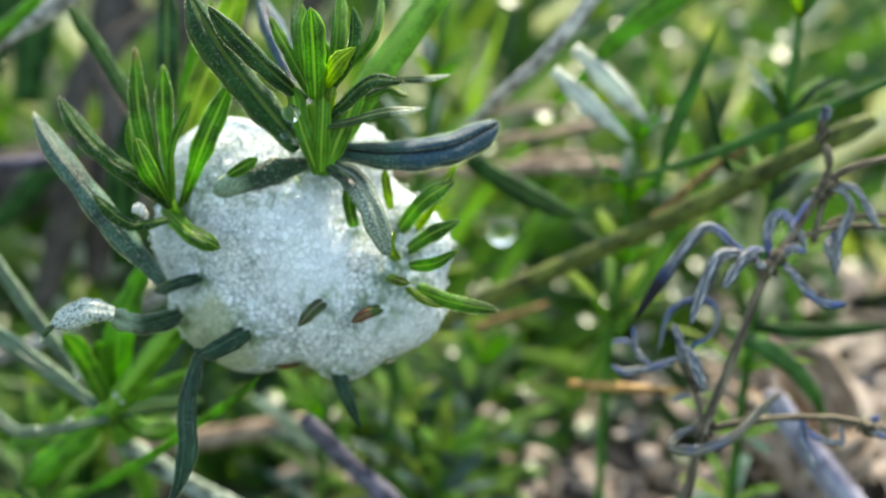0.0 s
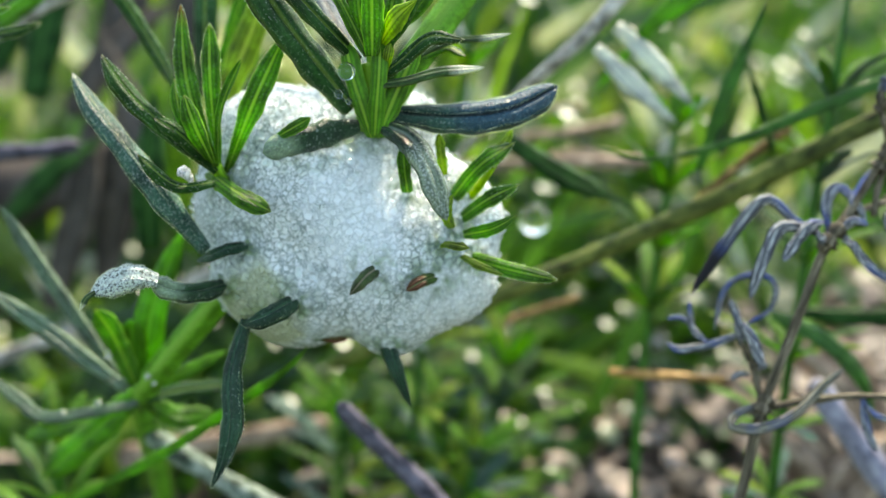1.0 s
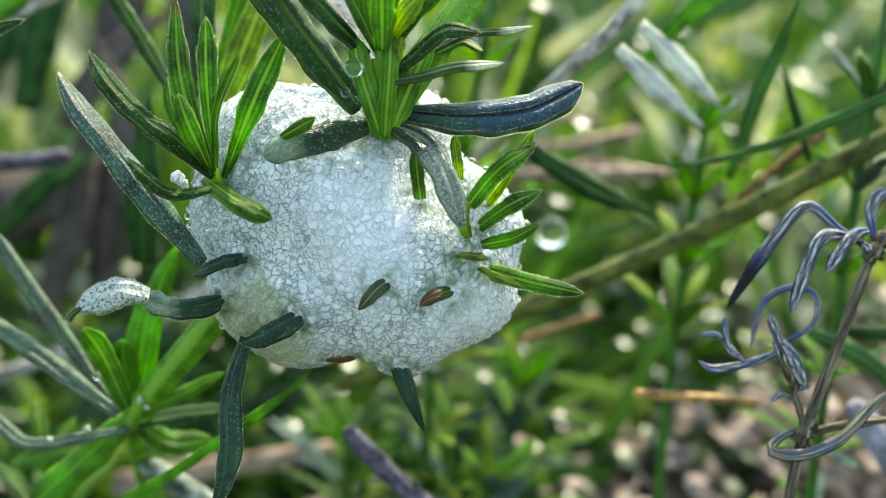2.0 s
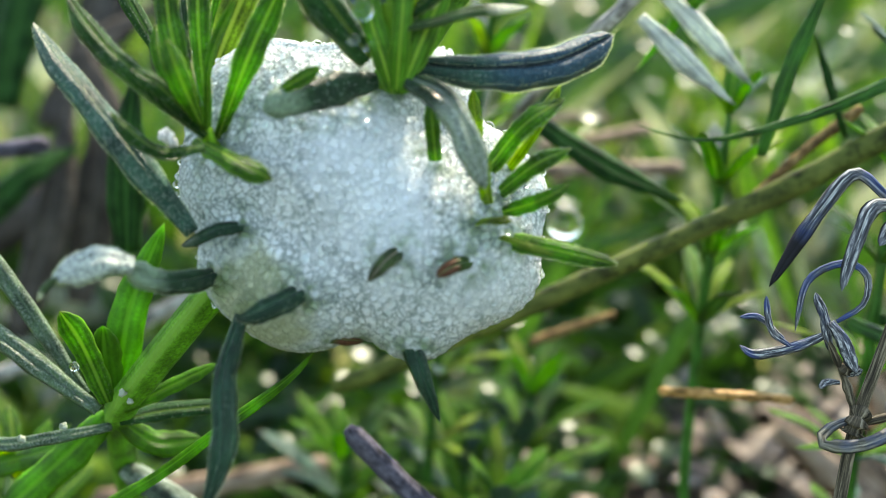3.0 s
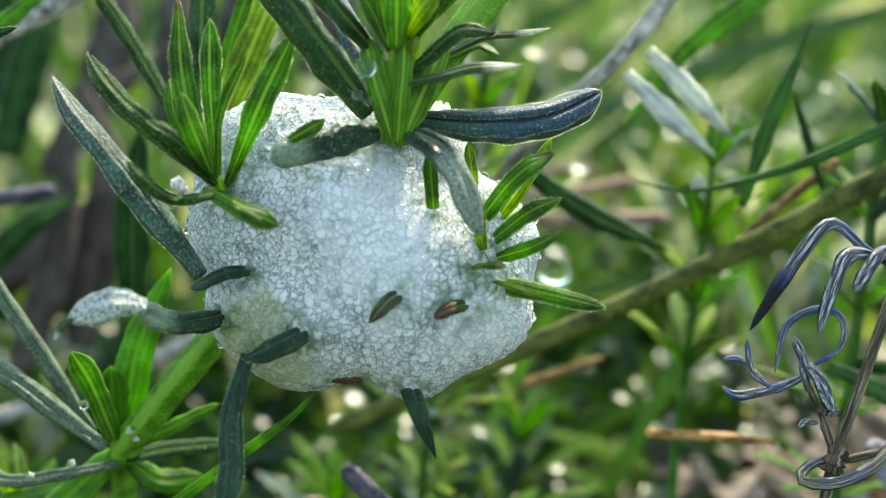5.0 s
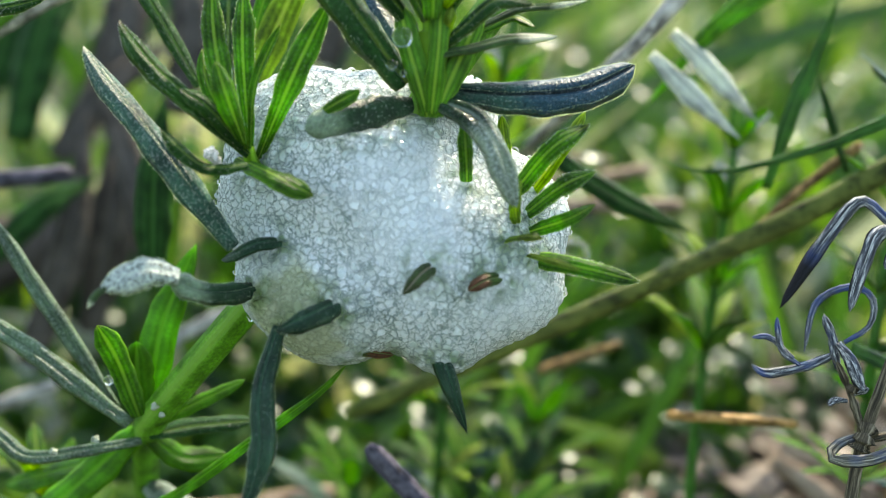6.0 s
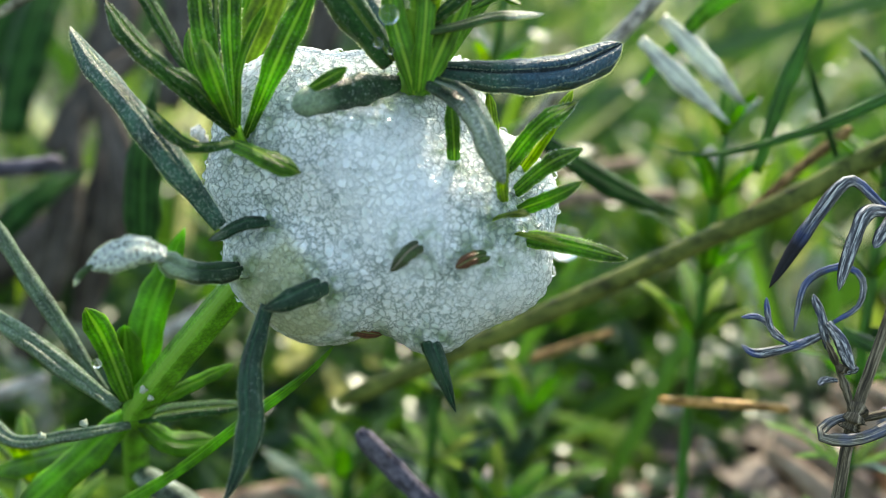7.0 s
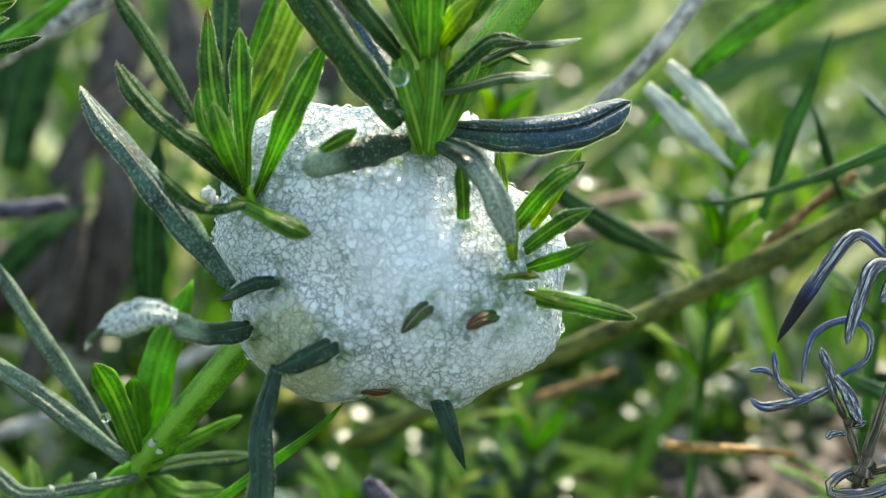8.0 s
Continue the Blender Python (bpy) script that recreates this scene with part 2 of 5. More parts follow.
def froth_material():
    """Wet white foam: round cells, with rim light and the dark of thin liquid seams put into the colour."""
    m, nt, N = material("froth")
    ln = nt.links.new
    obj = N("TexCoord")
    broad = N("TexNoise", Scale=150.0, Detail=3.0)
    ln(obj.outputs["Object"], broad.inputs["Vector"])
    warp = N("TexNoise", Scale=1500.0, Detail=1.0)
    ln(obj.outputs["Object"], warp.inputs["Vector"])
    warp2 = N("TexNoise", Scale=240.0, Detail=2.0)
    broad2 = N("TexNoise", Scale=900.0, Detail=1.0)
    ln(obj.outputs["Object"], broad2.inputs["Vector"])
    ln(obj.outputs["Object"], warp2.inputs["Vector"])
    wob = mix(nt, 0.0004, obj.outputs["Object"], warp.outputs["Color"], "ADD")
    curl = N("TexNoise", Scale=3600.0, Detail=1.0)
    ln(obj.outputs["Object"], curl.inputs["Vector"])
    wob = mix(nt, 0.0003, wob, curl.outputs["Color"], "ADD")
    # a net of small bubbles: thin liquid seams painted dark, rim light painted beside them, paler middles
    shade_tones = [(0.0, (0.42, 0.49, 0.47)), (0.05, (0.62, 0.69, 0.67)), (0.11, (1.0, 1.0, 1.0)), (0.16, (0.97, 0.98, 0.98)), (0.27, (0.88, 0.92, 0.93)), (0.50, (0.95, 0.97, 0.98))]
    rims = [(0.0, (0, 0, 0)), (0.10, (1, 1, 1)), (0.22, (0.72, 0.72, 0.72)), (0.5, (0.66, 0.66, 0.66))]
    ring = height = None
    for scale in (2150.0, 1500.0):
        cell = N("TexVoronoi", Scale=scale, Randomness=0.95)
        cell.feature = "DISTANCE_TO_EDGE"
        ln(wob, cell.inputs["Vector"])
        tone, dome = ramp(nt, cell.outputs["Distance"], shade_tones), ramp(nt, cell.outputs["Distance"], rims)
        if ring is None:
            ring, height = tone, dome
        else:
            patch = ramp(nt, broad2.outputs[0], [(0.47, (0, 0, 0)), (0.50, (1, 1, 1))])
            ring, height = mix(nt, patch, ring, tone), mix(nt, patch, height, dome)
    # single larger round bubbles over them, with painted rim light too
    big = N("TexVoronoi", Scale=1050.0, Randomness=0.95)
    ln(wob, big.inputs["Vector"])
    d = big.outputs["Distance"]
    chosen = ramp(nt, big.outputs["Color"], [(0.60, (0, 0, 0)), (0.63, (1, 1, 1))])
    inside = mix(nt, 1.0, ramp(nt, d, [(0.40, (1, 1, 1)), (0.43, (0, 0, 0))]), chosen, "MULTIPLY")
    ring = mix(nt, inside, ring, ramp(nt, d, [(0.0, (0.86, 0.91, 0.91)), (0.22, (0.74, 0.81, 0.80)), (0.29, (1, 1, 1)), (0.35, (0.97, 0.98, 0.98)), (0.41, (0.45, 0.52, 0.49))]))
    height = mix(nt, inside, height, ramp(nt, d, [(0.0, (0.8, 0.8, 0.8)), (0.26, (0.85, 0.85, 0.85)), (0.33, (1, 1, 1)), (0.42, (0, 0, 0))]))
    calm = N("Attribute")
    calm.attribute_name = "calm"
    ring = mix(nt, scaled(nt, calm.outputs["Fac"], 0.72), ring, (0.90, 0.93, 0.96))
    height = mix(nt, scaled(nt, calm.outputs["Fac"], 0.6), height, (0.3, 0.3, 0.3))
    body = ramp(nt, broad.outputs[0], [(0.32, (0.95, 0.965, 0.95)), (0.60, (0.99, 0.99, 0.99))])
    # towards its margins thin, wet foam of large clear bubbles, greyed to dim the sunlit top
    wet = N("Attribute")
    wet.attribute_name = "wet"
    body = mix(nt, scaled(nt, wet.outputs["Fac"], 0.9), body, (0.83, 0.87, 0.86))
    # a thin khaki lobe low on one side
    far = nt.nodes.new("ShaderNodeVectorMath")
    far.operation = "DISTANCE"
    ln(obj.outputs["Object"], far.inputs[0])
    far.inputs[1].default_value = tuple(c * MM for c in KHAKI_LOBE)
    wide = nt.nodes.new("ShaderNodeMath")
    wide.operation = "MULTIPLY_ADD"
    ln(warp2.outputs[0], wide.inputs[0])
    wide.inputs[1].default_value = 0.004
    ln(far.outputs["Value"], wide.inputs[2])
    khaki = ramp(nt, scaled(nt, wide.outputs[0], 100.0), [(0.52, (1, 1, 1)), (0.66, (0, 0, 0))])
    body = mix(nt, khaki, body, (0.58, 0.60, 0.40))
    ring = mix(nt, scaled(nt, khaki, 0.5), ring, (0.9, 0.9, 0.9))
    # green painted near leaves, in place of light passing through the foam
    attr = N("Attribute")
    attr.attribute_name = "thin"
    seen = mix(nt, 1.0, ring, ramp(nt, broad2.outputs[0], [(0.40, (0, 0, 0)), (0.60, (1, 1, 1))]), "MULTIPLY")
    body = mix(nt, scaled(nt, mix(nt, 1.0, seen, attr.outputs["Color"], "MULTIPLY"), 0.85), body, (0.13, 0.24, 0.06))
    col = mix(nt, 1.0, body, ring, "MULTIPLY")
    b = N("Bump", Strength=1.0, Distance=0.00042)
    ln(height, b.inputs["Height"])
    p = N("BsdfPrincipled", Roughness=0.10, IOR=1.34)
    p.inputs["Subsurface Weight"].default_value = 0.58
    p.inputs["Subsurface Radius"].default_value = (1.0, 1.0, 1.0)
    p.inputs["Subsurface Scale"].default_value = 0.004
    p.inputs["Specular IOR Level"].default_value = 0.8
    ln(col, p.inputs["Base Color"])
    ln(b.outputs[0], p.inputs["Normal"])
    o = N("OutputMaterial")
    ln(p.outputs[0], o.inputs["Surface"])
    return m


def water_material():
    m, nt, N = material("water")
    p = N("BsdfPrincipled", Roughness=0.02, IOR=1.33)
    p.inputs["Base Color"].default_value = (0.97, 1.0, 0.99, 1)
    p.inputs["Transmission Weight"].default_value = 1.0
    o = N("OutputMaterial")
    nt.links.new(p.outputs[0], o.inputs["Surface"])
    return m


# glossy surface of the films added as sun glints
def glint_material():
    m, nt, N = material("dew")
    p = N("BsdfPrincipled", Roughness=0.34, IOR=1.33)
    p.inputs["Base Color"].default_value = (0.05, 0.08, 0.03, 1)
    p.inputs["Specular IOR Level"].default_value = 0.8
    o = N("OutputMaterial")
    nt.links.new(p.outputs[0], o.inputs["Surface"])
    return m


def soil_material():
    m, nt, N = material("soil")
    ln = nt.links.new
    obj = N("TexCoord")
    a = N("TexNoise", Scale=60.0, Detail=6.0, Roughness=0.7)
    c = N("TexNoise", Scale=700.0, Detail=4.0)
    for n in (a, c):
        ln(obj.outputs["Object"], n.inputs["Vector"])
    col = ramp(nt, a.outputs[0], [(0.3, (0.016, 0.012, 0.009)), (0.46, (0.045, 0.034, 0.025)), (0.56, (0.025, 0.06, 0.012)), (0.7, (0.045, 0.09, 0.016)), (0.82, (0.11, 0.08, 0.06))])
    g = ramp(nt, c.outputs[0], [(0.3, (0.6, 0.6, 0.6)), (0.7, (1.4, 1.35, 1.3))])
    col = mix(nt, 1.0, col, g, "MULTIPLY")
    p = N("BsdfPrincipled", Roughness=0.9)
    ln(col, p.inputs["Base Color"])
    b = N("Bump", Strength=0.8, Distance=0.001)
    ln(c.outputs[0], b.inputs["Height"]); ln(b.outputs[0], p.inputs["Normal"])
    o = N("OutputMaterial")
    ln(p.outputs[0], o.inputs["Surface"])
    return m


def mixed_material(name, stops, rough=0.5, through_light=0.4, glow=(1.3, 1.4, 0.6)):
    """For joined grass and litter: every piece takes its own colour."""
    m, nt, N = material(name)
    ln = nt.links.new
    geo = N("NewGeometry")
    col = ramp(nt, geo.outputs["Random Per Island"], stops)
    obj = N("TexCoord")
    n = N("TexNoise", Scale=900.0, Detail=4.0)
    ln(obj.outputs["Object"], n.inputs["Vector"])
    g = ramp(nt, n.outputs[0], [(0.3, (0.65, 0.65, 0.65)), (0.7, (1.3, 1.3, 1.3))])
    col = mix(nt, 1.0, col, g, "MULTIPLY")
    p = N("BsdfPrincipled", Roughness=rough)
    ln(col, p.inputs["Base Color"])
    b = N("Bump", Strength=0.4, Distance=0.0001)
    ln(n.outputs[0], b.inputs["Height"]); ln(b.outputs[0], p.inputs["Normal"])
    t = N("BsdfTranslucent")
    ln(mix(nt, 1.0, col, glow, "MULTIPLY"), t.inputs["Color"])
    s = N("MixShader", Fac=through_light)
    ln(p.outputs[0], s.inputs[1]); ln(t.outputs[0], s.inputs[2])
    o = N("OutputMaterial")
    ln(s.outputs[0], o.inputs["Surface"])
    return m


FROTH, WATER, SOIL, GLINT = froth_material(), water_material(), soil_material(), glint_material()
MEADOW = mixed_material("meadow_grass", [(0.0, (0.011, 0.032, 0.009)), (0.38, (0.024, 0.075, 0.012)), (0.60, (0.075, 0.176, 0.018)), (0.80, (0.158, 0.238, 0.035)), (0.90, (0.422, 0.405, 0.326)), (1.0, (0.581, 0.581, 0.528))], 0.30, 0.4)
LOW_LEAVES = mixed_material("low_leaves", [(0.0, (0.014, 0.044, 0.012)), (0.40, (0.034, 0.100, 0.018)), (0.72, (0.085, 0.20, 0.022)), (1.0, (0.20, 0.33, 0.04))], 0.38, 0.45)
LITTER = mixed_material("litter", [(0.0, (0.037, 0.028, 0.022)), (0.30, (0.096, 0.074, 0.060)), (0.60, (0.222, 0.172, 0.144)), (0.90, (0.407, 0.335, 0.288)), (1.0, (0.222, 0.109, 0.056))], 0.6, 0.2, (1.15, 1.0, 0.85))
DISC_FLAKE = mixed_material("disc_flake", [(0.0, (0.378, 0.279, 0.218)), (0.6, (0.558, 0.446, 0.380)), (1.0, (0.684, 0.632, 0.589))], 0.35, 0.25, (1.15, 1.0, 0.85))
HAIR = mixed_material("leaf_hair", [(0.0, (0.5, 0.55, 0.48)), (1.0, (0.75, 0.78, 0.74))], 0.35, 0.5)


# ---- building helpers ----
def mesh_object(name, verts, faces, mat, parent=None, uvs=None, smooth=True):
    """One mesh object, points in millimetres."""
    me = bpy.data.meshes.new(name)
    me.from_pydata([tuple(c * MM for c in v) for v in verts], [], faces)
    me.materials.append(mat)
    if smooth:
        me.polygons.foreach_set("use_smooth", [True] * len(me.polygons))
    if uvs:
        layer = me.uv_layers.new(name="UVMap")
        for loop in me.loops:
            layer.data[loop.index].uv = uvs[loop.vertex_index]
    me.update()
    ob = new(name, me)
    ob.parent = parent
    return ob


def spine(points, n):
    """n + 1 points of a smooth curve through the given ones, with their directions."""
    pts = [Vector(p) for p in points]
    ext = [pts[0] * 2 - pts[1]] + pts + [pts[-1] * 2 - pts[-2]]
    lens = [0.0]
    for a, b in zip(pts, pts[1:]):
        lens.append(lens[-1] + (b - a).length)
    out = []
    for k in range(n + 1):
        s = lens[-1] * k / n
        i = min(len(pts) - 2, max(j for j in range(len(pts)) if lens[j] <= s + 1e-9))
        f = (s - lens[i]) / max(1e-9, lens[i + 1] - lens[i])
        p0, p1, p2, p3 = ext[i:i + 4]
        q = 0.5 * (2 * p1 + (p2 - p0) * f + (2 * p0 - 5 * p1 + 4 * p2 - p3) * f * f + (3 * p1 - p0 - 3 * p2 + p3) * f ** 3)
        out.append(q)
    dirs = [(out[min(n, k + 1)] - out[max(0, k - 1)]).normalized() for k in range(n + 1)]
    return out, dirs, lens[-1]


def leaf_shape(points, width, face=(0, -1, 0.4), fold=0.3, groove=0.2, bulge=0.1, blunt=0.82, thick=0.16, taper=0, lobes=0.0, slim=0.55, seed=0, n=18):
    """A narrow leaf: pointed, its margins rolled back by fold, a groove along the middle or two round lobes, some thickness.
    Returns points, faces and the leaf's own coordinates (across, along)."""
    rng = random.Random(seed)
    mid, dirs, length = spine(points, n)
    verts, uvs, faces = [], [], []
    cross = [-1, -0.82, -0.55, -0.28, -0.1, 0, 0.1, 0.28, 0.55, 0.82, 1]
    m = len(cross) * 2 - 2
    up = Vector(face).normalized()
    wob = [rng.uniform(-1, 1) for _ in range(6)]
    for k in range(n + 1):
        s = k / n
        side = dirs[k].cross(up)
        if side.length < 0.2:
            side = dirs[k].cross(Vector((0, -0.3, 1)))
        side.normalize()
        nor = side.cross(dirs[k]).normalized()
        grow = min(1.0, slim + 1.4 * s) if not taper else 1.0 - 0.6 * s
        point = min(1.0, ((1 - s) / (0.16 + 0.34 * (1 - blunt))) ** (0.55 + 0.35 * (1 - blunt))) if s < 1 else 0
        w = 0.5 * width * grow * point * (1 + 0.06 * math.sin(9 * s + wob[0] * 3) + 0.03 * math.sin(23 * s + wob[1] * 3)) + 0.02
        tw = 0.12 * wob[2] * math.sin(3 * s + wob[3])
        side, nor = side * math.cos(tw) + nor * math.sin(tw), nor * math.cos(tw) - side * math.sin(tw)
        edge = lambda u: 1 + 0.05 * math.sin(31 * s + 9 * u + wob[4] * 5) * abs(u)
        top = []
        for u in cross:
            drop_ = -fold * w * abs(u) ** 1.8 - groove * 0.32 * w * math.exp(-(u / 0.16) ** 2) + bulge * w * math.exp(-((abs(u) - 0.5) / 0.28) ** 2)
            drop_ += lobes * w * (math.sqrt(max(0.0, 1 - ((abs(u) - 0.5) / 0.5) ** 2)) * (1 + 0.10 * math.sin(14 * s + 4 * u + wob[5] * 3)) - 0.5)
            top.append((u, mid[k] + side * (u * w * edge(u)) + nor * drop_))
        bottom = []
        for u in reversed(cross[1:-1]):
            drop_ = -fold * w * abs(u) ** 1.8 - thick * width * point * (0.35 + 0.65 * math.exp(-(u / 0.25) ** 2)) * (1 - abs(u) ** 4 * 0.5) - groove * 0.32 * w * math.exp(-(u / 0.16) ** 2)
            bottom.append((u, mid[k] + side * (u * w * 0.97) + nor * drop_))
        for u, q in top + bottom:
            verts.append(q)
            uvs.append((0.5 + 0.5 * u, s))
    for k in range(n):
        for i in range(m):
            j = (i + 1) % m
            faces.append((k * m + i, k * m + j, (k + 1) * m + j, (k + 1) * m + i))
    faces.append(tuple(reversed(range(m))))
    faces.append(tuple(range(n * m, n * m + m)))
    return verts, faces, uvs


_leaf_count = [0]


def leaf(parent, points, width, mat, hairy=0, name="leaf", **shape):
    _leaf_count[0] += 1
    seed = _leaf_count[0]
    verts, faces, uvs = leaf_shape(points, width, seed=seed, **shape)
    ob = mesh_object(name, verts, faces, mat, parent, uvs)
    if hairy:
        hairs(ob, verts, 20, seed, 22 * hairy)
    return ob


def hairs(leaf_ob, verts, m, seed, each):
    """Short stiff hairs along the margins and over the blade of one leaf."""
    rng = random.Random(seed + 500)
    rows = len(verts) // m
    hv, hf = [], []
    for k in range(2, rows - 1):
        for _ in range(each):
            i = rng.choice((0, 0, 0, 10, 10, 10, 1, 9, 4))
            f = rng.random()
            a = Vector(verts[k * m + i]).lerp(Vector(verts[(k + 1) * m + i if k + 1 < rows else k * m + i]), f)
            centre = Vector(verts[k * m + 15]).lerp(Vector(verts[k * m + 5]), 0.3)
            out = (a - centre)
            if out.length < 1e-6:
                continue
            out = (out.normalized() + Vector((rng.uniform(-1, 1), rng.uniform(-1, 1), rng.uniform(-1, 1))) * 0.5).normalized()
            side = out.cross(Vector((rng.uniform(-1, 1), rng.uniform(-1, 1), rng.uniform(-1, 1)))).normalized() * 0.022
            q = len(hv)
            hv += [a - out * 0.02 - side, a - out * 0.02 + side, a + out * rng.uniform(0.07, 0.17)]
            hf.append((q, q + 1, q + 2))
    tagged(mesh_object("hairs", hv, hf, HAIR, leaf_ob), "short pale hairs on the leaf", kind="stuff")


def tube_shape(points, w0, w1, lumpy=0.0, sides=12, n=None, seed=0):
    rng = random.Random(seed)
    n = n or max(10, 6 * len(points))
    mid, dirs, length = spine(points, n)
    verts, uvs, faces = [], [], []
    a = dirs[0].orthogonal().normalized()
    ph = [rng.uniform(0, 6.3) for _ in range(4)]
    for k in range(n + 1):
        s = k / n
        a = (a - dirs[k] * a.dot(dirs[k])).normalized()
        b = dirs[k].cross(a)
        r = 0.5 * (w0 + (w1 - w0) * s) * (1 + lumpy * math.sin(17 * s + ph[0]) + lumpy * 0.7 * math.sin(41 * s + ph[1]))
        if k == n or k == 0:
            r *= 0.6
        for i in range(sides):
            g = 2 * math.pi * i / sides
            rr = r * (1 + 0.07 * math.cos(4 * g + ph[2]) + 0.04 * math.sin(3 * g + 6 * s + ph[3]))
            verts.append(mid[k] + a * (rr * math.cos(g)) + b * (rr * math.sin(g)))
            uvs.append((i / sides, s * length / (4 * max(w0, 0.1)) % 50))
    for k in range(n):
        for i in range(sides):
            j = (i + 1) % sides
            faces.append((k * sides + i, k * sides + j, (k + 1) * sides + j, (k + 1) * sides + i))
    faces.append(tuple(reversed(range(sides))))
    faces.append(tuple(range(n * sides, n * sides + sides)))
    return verts, faces, uvs


def tube(name, parent, points, w0, w1, mat, **shape):
    _leaf_count[0] += 1
    v, f, u = tube_shape(points, w0, w1, seed=_leaf_count[0], **shape)
    return mesh_object(name, v, f, mat, parent, u)


def plant_root(name, foot, label, category, group=""):
    ob = new(name)
    ob.empty_display_size = 0.01
    return tagged(ob, label, category, group)


# ---- ground ----
GROUND_Z = 20.0   # millimetres


def ground_height(x, y):
    """Height of the ground in millimetres at x, y in millimetres."""
    v = noise.noise(Vector((x / 60, y / 60, 0.3))) * 6 + noise.noise(Vector((x / 17, y / 17, 5))) * 1.6
    far = max(0.0, math.hypot(x, y - 100) - 700)
    return GROUND_Z + v * (1 + 0.002 * min(far, 20000)) - 0.02 * min(far, 2000)


def build_ground():
    rings = [0.0] + [6 * 1.075 ** k for k in range(160)]
    rings = [r for r in rings if r < 600000] + [600000]
    verts, faces, n = [], [], 72
    for r in rings:
        for i in range(n):
            g = 2 * math.pi * i / n
            x, y = r * math.sin(g), 150 + r * math.cos(g)
            verts.append((x, y, ground_height(x, y)))
    for k in range(len(rings) - 1):
        for i in range(n):
            j = (i + 1) % n
            faces.append((k * n + i, k * n + j, (k + 1) * n + j, (k + 1) * n + i)[::-1])
    tagged(mesh_object("ground", verts, faces, SOIL), "dark crumbly soil under the meadow", "ground", kind="structure")


build_ground()

# ---- the plant that carries the froth ----
plant = plant_root("herb_plant", (0, 0, 0), "green narrow-leaved herb carrying a ball of white spittle froth", "plant")
tube('stem', plant, ((-38.0, 136.0, 14.0), (-37.5, 133.0, 29.0), (-36.5, 127.0, 42.0), (-35.0, 117.0, 54.0), (-33.2, 108.5, 62.5), (-32.0, 104.6, 66.4), (-30.0, 103.0, 69.3), (-26.3, 101.5, 74.1), (-21.5, 100.5, 80.0), (-16.7, 99.9, 85.2), (-10.5, 98.3, 93.3), (-6.4, 100.5, 98.9), (-0.9, 105.4, 105.6), (3.8, 110.9, 111.1)), 2.3, 2.5, STEM_OLIVE)
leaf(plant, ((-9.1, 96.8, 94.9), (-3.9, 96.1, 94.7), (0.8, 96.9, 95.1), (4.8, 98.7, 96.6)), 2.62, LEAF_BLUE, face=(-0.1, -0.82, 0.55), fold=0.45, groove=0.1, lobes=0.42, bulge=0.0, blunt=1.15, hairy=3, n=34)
leaf(plant, ((-11.2, 95.8, 93.8), (-14.5, 94.2, 93.3), (-18.6, 92.6, 92.5)), 2.16, LEAF_FRONT, face=(-0.2, -1.0, -0.1), fold=0.5, blunt=1.0, lobes=0.0, groove=0.0, n=26)
leaf(plant, ((-9.7, 95.4, 94.3), (-7.0, 93.5, 93.4), (-5.4, 91.5, 91.2), (-4.3, 90.6, 87.7)), 2.26, LEAF_WET, face=(0.6, -0.8, 0.3), fold=0.3, lobes=0.4, n=28)
leaf(plant, ((-11.7, 95.9, 95.3), (-14.9, 95.4, 99.6), (-17.9, 96.0, 103.7), (-20.3, 97.6, 107.7)), 2.82, LEAF_DARK, face=(0.5, -0.8, 0.2), fold=0.4, groove=0.1, bulge=0.0, lobes=0.42, hairy=1, n=30)
leaf(plant, ((-11.2, 96.3, 99.1), (-13.7, 94.3, 102.2), (-16.3, 93.4, 105.3), (-18.0, 93.2, 107.4)), 1.62, LEAF_DARK, face=(0.5, -0.8, 0.3), lobes=0.4, hairy=1, n=26)
leaf(plant, ((-10.5, 95.4, 99.6), (-11.8, 95.5, 102.4), (-13.8, 96.9, 105.9)), 1.15, LEAF_BRIGHT, face=(0.6, -0.7, 0.3))
tube('shoot_stem', plant, ((-9.9, 95.6, 93.3), (-9.9, 96.1, 96.8), (-10.0, 97.0, 100.2), (-9.7, 98.1, 103.6)), 1.73, 1.02, SHOOT_GREEN)
tube('leaf_sheath', plant, ((-10.0, 95.6, 93.0), (-9.9, 95.8, 94.4), (-9.7, 96.4, 96.2), (-9.5, 97.2, 98.6)), 1.6, 3.7, SHOOT_GREEN)
leaf(plant, ((-10.4, 95.0, 93.7), (-10.8, 94.8, 95.4), (-11.3, 95.1, 97.1)), 1.32, LEAF_BRIGHT, face=(-0.5, -0.9, 0.1), fold=0.5)
leaf(plant, ((-9.6, 95.1, 94.0), (-8.4, 95.4, 96.3), (-7.3, 95.9, 98.5), (-6.7, 96.4, 100.7)), 1.72, LEAF_BRIGHT, face=(0.5, -0.9, 0.1), fold=0.5)
leaf(plant, ((-10.0, 94.7, 93.4), (-9.8, 94.1, 96.1), (-9.6, 94.2, 98.6), (-9.5, 95.0, 101.2)), 1.35, SHOOT_GREEN, face=(0.0, -1.0, 0.1), fold=0.5, slim=0.7, n=26)
leaf(plant, ((-10.3, 94.9, 93.2), (-10.9, 94.6, 95.4), (-11.7, 95.0, 98.0), (-12.3, 95.7, 100.8)), 1.75, SHOOT_GREEN, face=(-0.35, -0.95, 0.1), fold=0.5, slim=0.6, n=24)
